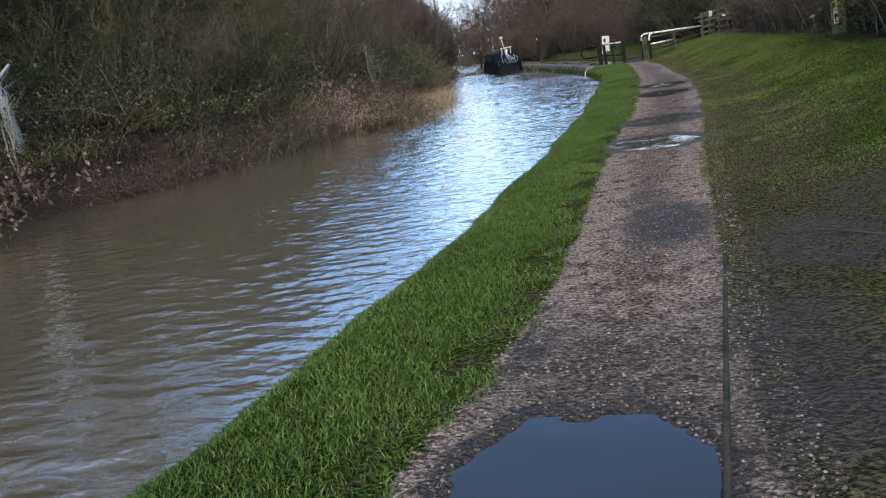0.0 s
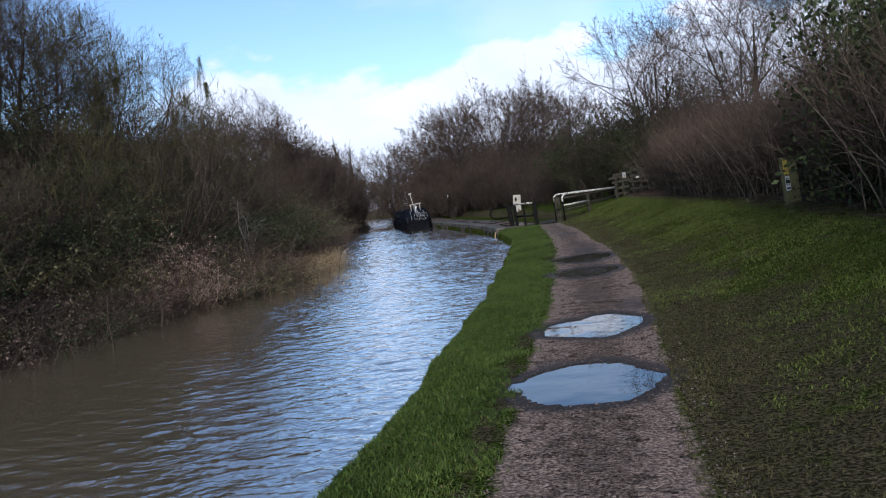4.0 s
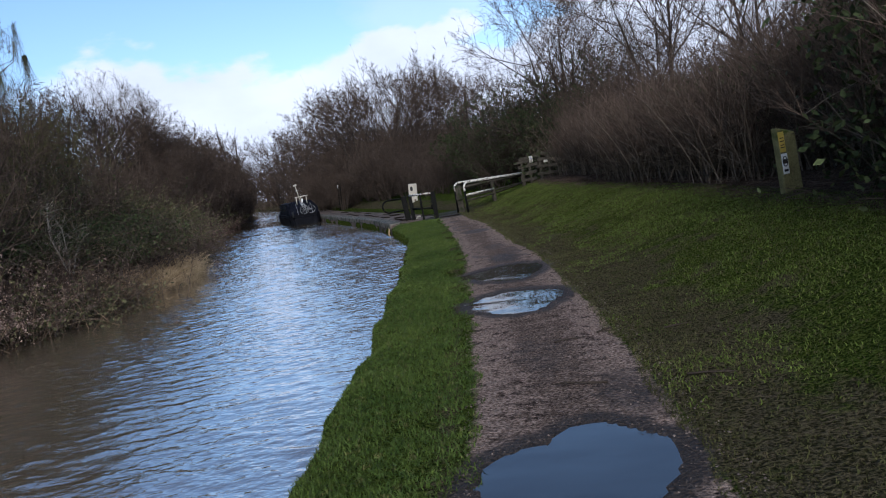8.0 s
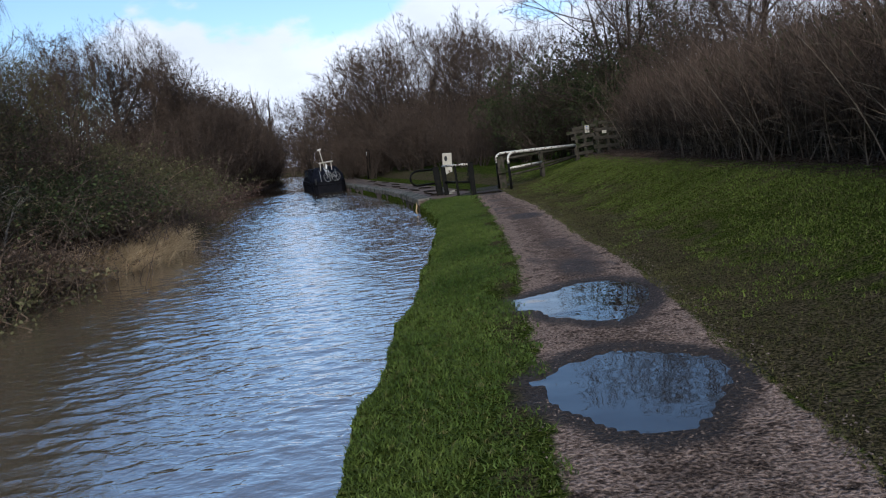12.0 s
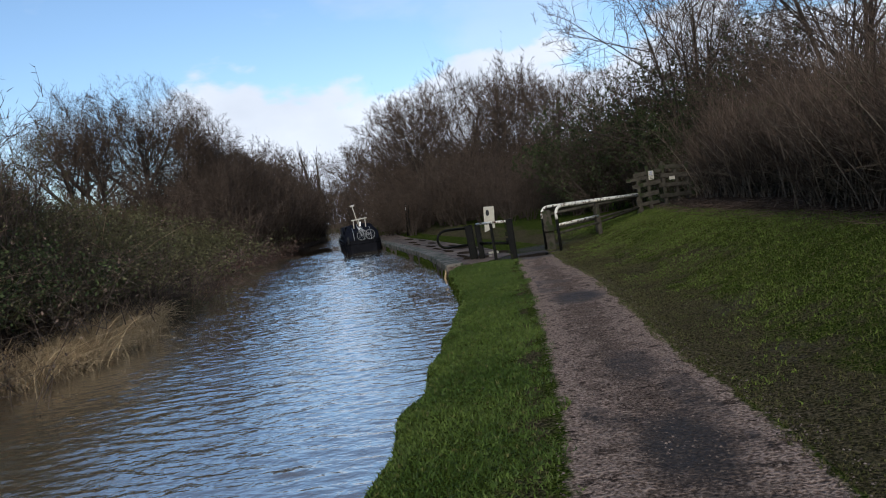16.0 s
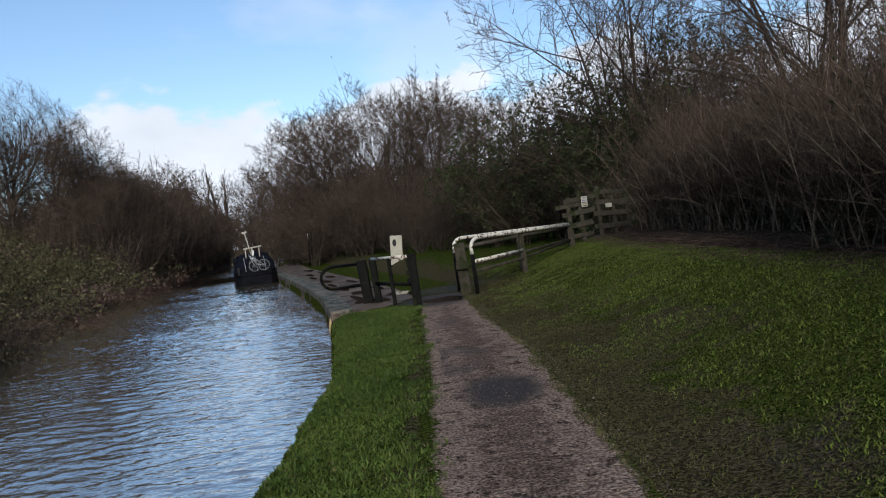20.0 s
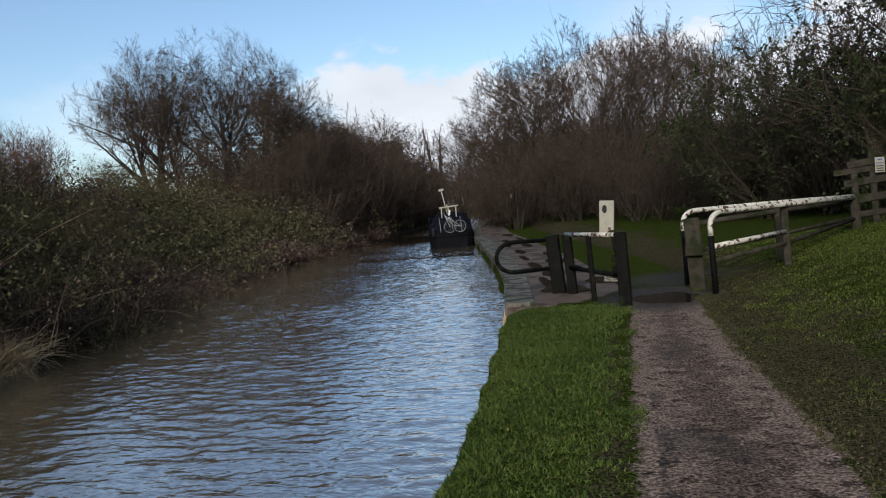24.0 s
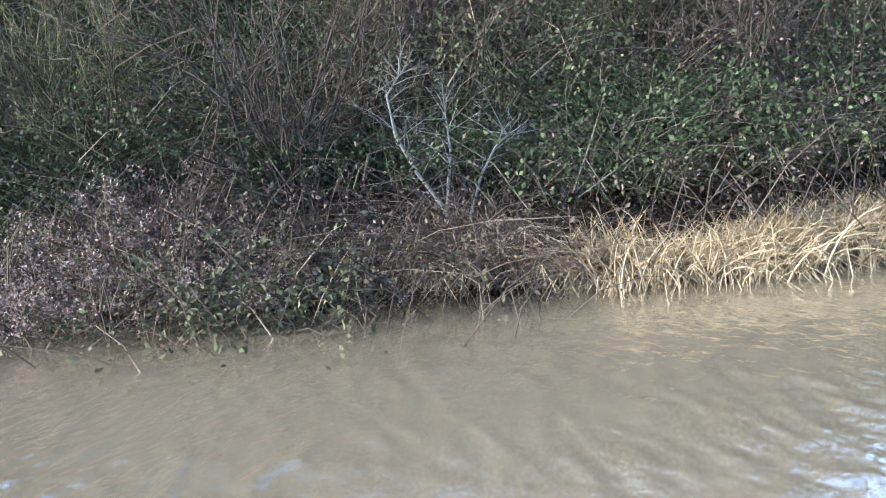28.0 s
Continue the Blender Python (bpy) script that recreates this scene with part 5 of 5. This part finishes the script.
def build_boat():
    g = thing("narrowboat", pose(-9.7, 59.95, WATER_Z, 0, 0, 16), "black moored narrowboat with navy tarpaulin stern cover and clutter", "boat")
    ring = lambda y, w, h: [(-w * 0.92, y, -0.25), (-w, y, 0.35), (-w, y, h), (w, y, h), (w, y, 0.35), (w * 0.92, y, -0.25)]
    loft("hull", [ring(0.0, 0.72, 0.72), ring(0.25, 0.95, 0.70), ring(0.9, 1.04, 0.68), ring(10.5, 1.04, 0.68), ring(12.5, 0.75, 0.8), ring(13.5, 0.12, 1.0)], BOAT_BLACK, g)
    bar("rubbing_strake", [(-1.05, 0.8, 0.5), (-1.05, 10.5, 0.5)], 0.03, BOAT_BLACK, g)
    bar("rubbing_strake", [(-0.95, 0.25, 0.52), (-0.72, 0.0, 0.52), (0.72, 0.0, 0.52), (0.95, 0.25, 0.52)], 0.035, BOAT_BLACK, g)
    cab = lambda y, h: [(-0.92, y, 0.66), (-0.80, y, h), (-0.4, y, h + 0.06), (0.4, y, h + 0.06), (0.80, y, h), (0.92, y, 0.66)]
    cabin = loft("cabin", [cab(2.6, 1.48), cab(10.6, 1.44)], BOAT_BLACK, g, "dark painted steel cabin")
    for k in range(4):
        for sx in (-1, 1):
            bm = bmesh.new()
            beam(bm, (sx * 0.875, 3.4 + k * 1.9, 1.15), (sx * 0.875, 4.3 + k * 1.9, 1.15), 0.03, 0.42, 0.01)
            part("window", bm, GLASS, cabin)
    cov = lambda y, w, h: [(-w, y, 0.62), (-w * 0.95, y, h * 0.72), (-w * 0.62, y, h), (0.0, y, h + 0.06), (w * 0.62, y, h), (w * 0.95, y, h * 0.72), (w, y, 0.62)]
    loft("stern_cover", [cov(0.10, 0.78, 0.86), cov(0.25, 0.90, 1.12), cov(0.55, 0.97, 1.22), cov(0.85, 1.0, 1.48), cov(1.3, 0.98, 1.42), cov(1.9, 1.0, 1.56), cov(2.7, 1.0, 1.50)], TARP, g, "sagging navy tarpaulin cover")
    for x0 in (-0.45, 0.1, 0.5):
        bar("strap", [(x0, 0.05, 0.60), (x0 - 0.02, 0.10, 1.05), (x0 - 0.05, 0.33, 1.38)], 0.014, STEEL, g)
    bar("mast", [(-0.10, 0.8, 1.5), (-0.30, 0.8, 2.62)], 0.026, PANEL, g, "pale leaning mast")
    bar("mast_cap", [(-0.42, 0.8, 2.61), (-0.18, 0.8, 2.65)], 0.05, PANEL, g)
    bar("roof_rack", [(-0.45, 0.7, 1.82), (0.42, 0.7, 1.88)], 0.035, PANEL, g, "cream rack bar")
    for x0 in (-0.36, -0.05, 0.30):
        bar("rack_leg", [(x0, 0.7, 1.25), (x0, 0.7, 1.84)], 0.028, PANEL, g)
    bar("rack_bar", [(-0.10, 0.6, 1.05), (0.02, 0.6, 1.70)], 0.04, WHITE, g)
    bar("fender", [(-0.80, -0.05, 0.95), (-0.80, -0.05, 0.55)], 0.06, RUBBER, g)
    bm = bmesh.new()
    beam(bm, (-0.95, 0.9, 1.1), (-0.95, 2.4, 1.1), 0.10, 0.7, 0.04)
    part("side_sheet", bm, TARP, g)
    b = thing("bicycle", pose(-9.7, 59.95, 0, 0, 0, 16) @ pose(0.20, -0.08, 0.24, 0, -10, 0), "small bicycle lashed to the stern of the narrowboat", "bicycle")
    wheel("wheel", (0.28, 0, 0.33), 0.29, RUBBER, b)
    wheel("wheel", (-0.16, 0.06, 0.40), 0.29, RUBBER, b)
    for a, c in [((0.28, 0.33), (-0.02, 0.42)), ((-0.02, 0.42), (-0.10, 0.85)), ((-0.10, 0.78), (-0.28, 0.95)), ((-0.02, 0.42), (-0.26, 0.90)), ((0.28, 0.33), (-0.09, 0.78)), ((-0.16, 0.40), (-0.28, 1.0))]:
        bar("frame_tube", [(a[0], 0, a[1]), (c[0], 0, c[1])], 0.018, STEEL, b)
    bar("handlebar", [(-0.28, -0.22, 1.05), (-0.28, 0.22, 1.05)], 0.014, STEEL, b)
    bm = bmesh.new()
    beam(bm, (-0.20, 0, 0.87), (0.02, 0, 0.87), 0.12, 0.05, 0.02)
    part("saddle", bm, RUBBER, b)


build_boat()


# ---- house above the far bank ----
def build_house():
    x, y = -42.3, 53.7
    z = ground_z(x, y)
    g = thing("house", pose(x, y, z, 0, 0, 50), "red-brick house with a brown tiled roof above the bank", "house")
    H, R = 8.6 - z, 9.9 - z
    for a, b, w in [((-6, -4, H / 2), (6, -4, H / 2), 0.3), ((-6, 4, H / 2), (6, 4, H / 2), 0.3), ((6, -4, H / 2), (6, 4, H / 2), 0.3), ((-6, -4, H / 2), (-6, 4, H / 2), 0.3)]:
        bm = bmesh.new()
        beam(bm, a, b, w, H, 0.02)
        part("wall", bm, BRICK, g)
    v = [(-6.4, -4.4, H - 0.1), (6.4, -4.4, H - 0.1), (6.4, 4.4, H - 0.1), (-6.4, 4.4, H - 0.1), (-6.4, 0, R), (3.6, 0, R)]
    roof = obj("roof", v, [(0, 1, 5, 4), (2, 3, 4, 5), (1, 2, 5), (0, 4, 3), (0, 3, 2, 1)], ROOF_TILE, g)
    bar("gutter", [(-6.4, -4.45, H - 0.1), (6.4, -4.45, H - 0.1)], 0.06, INK, roof)
    post("chimney", (0.5, 0.4, R - 0.5), (0.5, 0.4, R + 0.9), 0.7, 0.6, BRICK, g)
    for xx in (-3.5, 0.2, 3.8):
        bm = bmesh.new()
        beam(bm, (xx - 0.5, -4.17, H - 1.3), (xx + 0.5, -4.17, H - 1.3), 0.06, 1.1, 0.01)
        wd = part("window", bm, WHITE, g)
        bm = bmesh.new()
        beam(bm, (xx - 0.42, -4.21, H - 1.3), (xx + 0.42, -4.21, H - 1.3), 0.02, 0.95, 0)
        part("pane", bm, GLASS, wd)


build_house()


# ---- single plants of the far bank ----
def sapling(seed):
    """A pale forked stem with crooked side shoots."""
    r = np.random.default_rng(seed)
    root = new("sapling")
    stems = [[(0, 0, -0.3), (0.02, -0.05, 0.5), (0.0, -0.15, 0.85), (0.05, -0.42, 1.3), (0.0, -0.62, 1.75), (0.05, -0.66, 2.2), (0.0, -0.50, 2.42)],
             [(0, 0.0, 0.2), (-0.05, 0.16, 0.75), (0.0, 0.33, 1.2), (0.05, 0.52, 1.5), (0.0, 0.68, 1.62)],
             [(0, -0.12, 0.75), (0.05, -0.06, 1.2), (0.0, 0.0, 1.5), (0.0, -0.02, 1.95)]]
    for pts in stems:
        k = len(pts)
        bar("stem", pts, [0.034 * (1 - 0.75 * i / (k - 1)) * (1.0 if k > 6 else 0.8) for i in range(k)], PALE_STEM, root, sides=6)
        P = np.array([np.array(pts[i]) * (1 - f) + np.array(pts[i + 1]) * f for i in range(1, k - 1) for f in (0.15, 0.5, 0.85)] * 2 + [pts[-1]] * 4)
        m = len(P)
        D = unit(r.normal(size=(m, 3)) * [0.8, 0.9, 0.5] + [0, 0, 0.7])
        L = r.uniform(0.25, 0.7, m)
        b1 = r.normal(size=(m, 3)) * 0.2
        j = np.repeat(np.arange(m), 5)
        f = r.uniform(0.25, 1, len(j))
        Q = P[j] + D[j] * (L[j] * f)[:, None] + b1[j] * (L[j] * f**2)[:, None]
        small = strands(Q, unit(D[j] + r.normal(size=(len(j), 3)) * 0.7), r.uniform(0.08, 0.25, len(j)), np.full(len(j), 0.003), r.normal(size=(len(j), 3)) * 0.2, 2, 3)
        mesh_arrays("shoot_mass", *joined([strands(P, D, L, np.full(m, 0.007), b1, 3, 3), small]), PALE_STEM, root)
    return root


def arching(seed, n, h, mat):
    r = np.random.default_rng(seed)
    root = new("dead_bramble")
    B = np.c_[r.normal(size=(n, 2)) * 0.35, np.zeros(n)]
    D = unit(np.c_[r.normal(size=(n, 2)) * 0.6, np.ones(n)])
    L = h * r.uniform(0.7, 1.6, n)
    bend = np.c_[r.normal(size=(n, 2)) * 0.45, -r.uniform(0.4, 1.0, n)]
    mesh_arrays("cane_mass", *strands(B, D, L, r.uniform(0.004, 0.009, n), bend, 5, 3), mat, root)
    return root


def seedhead_bush(seed):
    """Dead tall herbs whose branched tops carry drooping plumes of seed."""
    r = np.random.default_rng(seed)
    root = new("seedhead_bush")
    n = 130
    B = np.c_[r.normal(size=(n, 2)) * 0.5, np.zeros(n)]
    D = unit(np.c_[r.normal(size=(n, 2)) * 0.3 + B[:, :2] * 0.5, np.ones(n)])
    L = r.uniform(0.7, 1.6, n)
    bend = np.c_[r.normal(size=(n, 2)) * 0.2, -r.uniform(0.0, 0.4, n)]
    mesh_arrays("branch_mass", *strands(B, D, L, r.uniform(0.004, 0.008, n), bend, 4, 3), CANE, root)
    m = n * 7
    k = r.integers(0, n, m)
    f = r.uniform(0.35, 1.0, m)
    P = B[k] + D[k] * (L[k] * f)[:, None] + bend[k] * (L[k] * f**2)[:, None]
    nd = unit(r.normal(size=(m, 3)) * [1, 1, 0.5] + [0, 0, 0.5])
    ln = r.uniform(0.10, 0.30, m)
    sag = np.c_[np.zeros((m, 2)), -r.uniform(0.3, 0.9, m)]
    mesh_arrays("stem_mass", *strands(P, nd, ln, np.full(m, 0.003), sag, 3, 3), TWIG_RED, root)
    q = np.repeat(np.arange(m), 8)
    g = r.uniform(0.45, 1.05, len(q))
    C = P[q] + nd[q] * (ln[q] * g)[:, None] + sag[q] * (ln[q] * g**2)[:, None] + r.normal(size=(len(q), 3)) * 0.022
    mesh_arrays("seedhead_mass", *leaves(C, 0.018, r), SEED, root)
    return root


sap, cane, seedy = sapling(91), arching(92, 420, 1.2, CANE), seedhead_bush(93)
plant(sap, -9.15, 26.8, 1.0, 0.0, "pale bare sapling leaning over the far bank", "sapling")
plant(sap, -10.3, 24.9, 0.6, 2.4, "thin pale sapling among brambles on the far bank", "sapling")
plant(sap, -11.8, 12.5, 0.8, 1.0, "pale bare sapling on the far bank", "sapling")
for i in range(14):
    y = 19 + 18 * (i + rng.uniform(0, 1)) / 14
    plant(cane, float(far_x(y)) - rng.uniform(1.4, 5), y, rng.uniform(0.8, 1.3), rng.uniform(0, 6), "sprawl of arching dead canes on the bank", "undergrowth", "dead canes")
for i in range(20):
    y = 40.5 + 21 * (i + rng.uniform(0, 1)) / 20
    plant(cane, float(far_x(y)) - rng.uniform(0.2, 1.1), y, rng.uniform(0.45, 0.7), rng.uniform(0, 6), "tan tussock of dead grass along the waterline", "undergrowth", "waterline tussocks")
for i in range(9):
    y = 35.6 + 5.5 * i / 9
    plant(sallow, float(far_x(y)) - rng.uniform(0.8, 2.0), y, rng.uniform(0.36, 0.5), rng.uniform(0, 6), "low olive-twigged mound at the waterside", "shrub", "waterside mounds")
for x, y, k in [(-8.8, 27.2, 0.95), (-8.95, 26.5, 0.9), (-9.3, 26.9, 1.1)]:
    plant(cane, x, y, k, y, "mound of arching dead bramble canes at the waterside", "undergrowth", "waterside canes", z=-0.2 if x > -9 else 0.1)
for x, y, k in [(-9.75, 21.9, 1.0), (-9.55, 22.9, 1.0), (-9.4, 23.9, 0.95), (-10.4, 22.9, 1.1), (-9.25, 24.8, 0.85)]:
    plant(seedy, x, y, k, y * 2.0, "dead pinkish-brown seedhead bush at the waterside", "undergrowth", "seedhead bushes")
rusty = tree_mesh("shrub", 94, BARK, TWIG_RED, RUST_LEAF, 1500, 0.07, height=2.6, trunks=6, spread=1.1, levels=[(6, 0.6, 45), (5, 0.6, 45)], twig_r=0.008, lean=0.4, start=0.1, stem=0.75)
plant(rusty, -22.9, 74, 1.0, 0.0, "small shrub with rust-orange dead leaves", "shrub")
plant(rusty, -24.6, 79, 0.8, 2.0, "small shrub with rust-orange dead leaves", "shrub")
x, y = -11.6, 25.8
z = 0.72
g = thing("litter_box", pose(x, y, z + 0.75, 12, 8, 30), "pale crushed carton caught in the brambles", "litter")
bm = bmesh.new()
beam(bm, (-0.13, 0, 0), (0.13, 0, 0), 0.16, 0.12, 0.015)
part("carton", bm, WHITE, g)
bm = bmesh.new()
beam(bm, (-0.12, -0.09, 0.085), (0.12, -0.09, 0.065), 0.07, 0.006, 0.001)
part("flap", bm, WHITE, g)


g = thing("birch_trunk", pose(-12.4, 13.35, ground_z(-12.4, 13.35)), "leaning broken pale birch trunk on the far bank", "tree")
h = ground_z(-12.4, 13.35)
bar("trunk", [(0, 0, -0.2), (0.05, -0.05, 1.2 - h), (0.1, -0.22, 1.9 - h), (0.08, -0.36, 2.5 - h), (0.06, -0.46, 2.9 - h)], [0.13, 0.12, 0.11, 0.10, 0.07], BIRCH, g, sides=10)
bar("bough_stub", [(0.09, -0.30, 2.25 - h), (0.35, -0.05, 2.6 - h)], [0.045, 0.03], BIRCH, g, sides=6)
bm = bmesh.new()
beam(bm, (0.10, 1.9, -0.035), (0.38, 4.9, -0.035), 0.025, 0.09, 0.004)
tagged(part("path_edging", bm, TIMBER), "sunken dark timber edging along the gravel path", "edging", kind="structure")


def stick(x, y, ln, turn, r=0.008):
    g = thing("stick", pose(x, y, ground_z(x, y) + r, 0, 0, turn), "thin dark fallen stick lying on the ground", "stick", "fallen sticks")
    bar("stem", [(-ln / 2, 0, 0), (-ln * 0.15, ln * 0.04, 0.004), (ln * 0.2, -ln * 0.02, 0.006), (ln / 2, ln * 0.05, 0.0)], [r, r * 0.9, r * 0.7, r * 0.4], BARK, g, sides=5)
    bar("side_twig", [(ln * 0.1, 0, 0), (ln * 0.28, ln * 0.16, 0.01)], [r * 0.6, r * 0.3], BARK, g, sides=5)


for a in [(1.15, 4.9, 0.9, 150), (1.45, 4.4, 0.7, 20), (0.35, 10.1, 0.35, -15), (0.5, 10.3, 0.25, 30), (0.6, 15.5, 0.28, 5), (0.95, 15.7, 0.2, 25), (0.45, 14.2, 0.4, 160), (1.5, 15.3, 0.3, 10), (1.2, 3.8, 0.5, 60), (0.5, 19.6, 0.25, 80), (1.3, 13.9, 0.35, -20)]:
    stick(*a)

for proto in (oak, ash, willow, alder, thorn, sallow, redbush, ivied, poplar, ivy_hedge, *brown_hedge, *brambles, *fine_brambles, *reeds, sap, cane, seedy, rusty):
    drop_proto(proto)
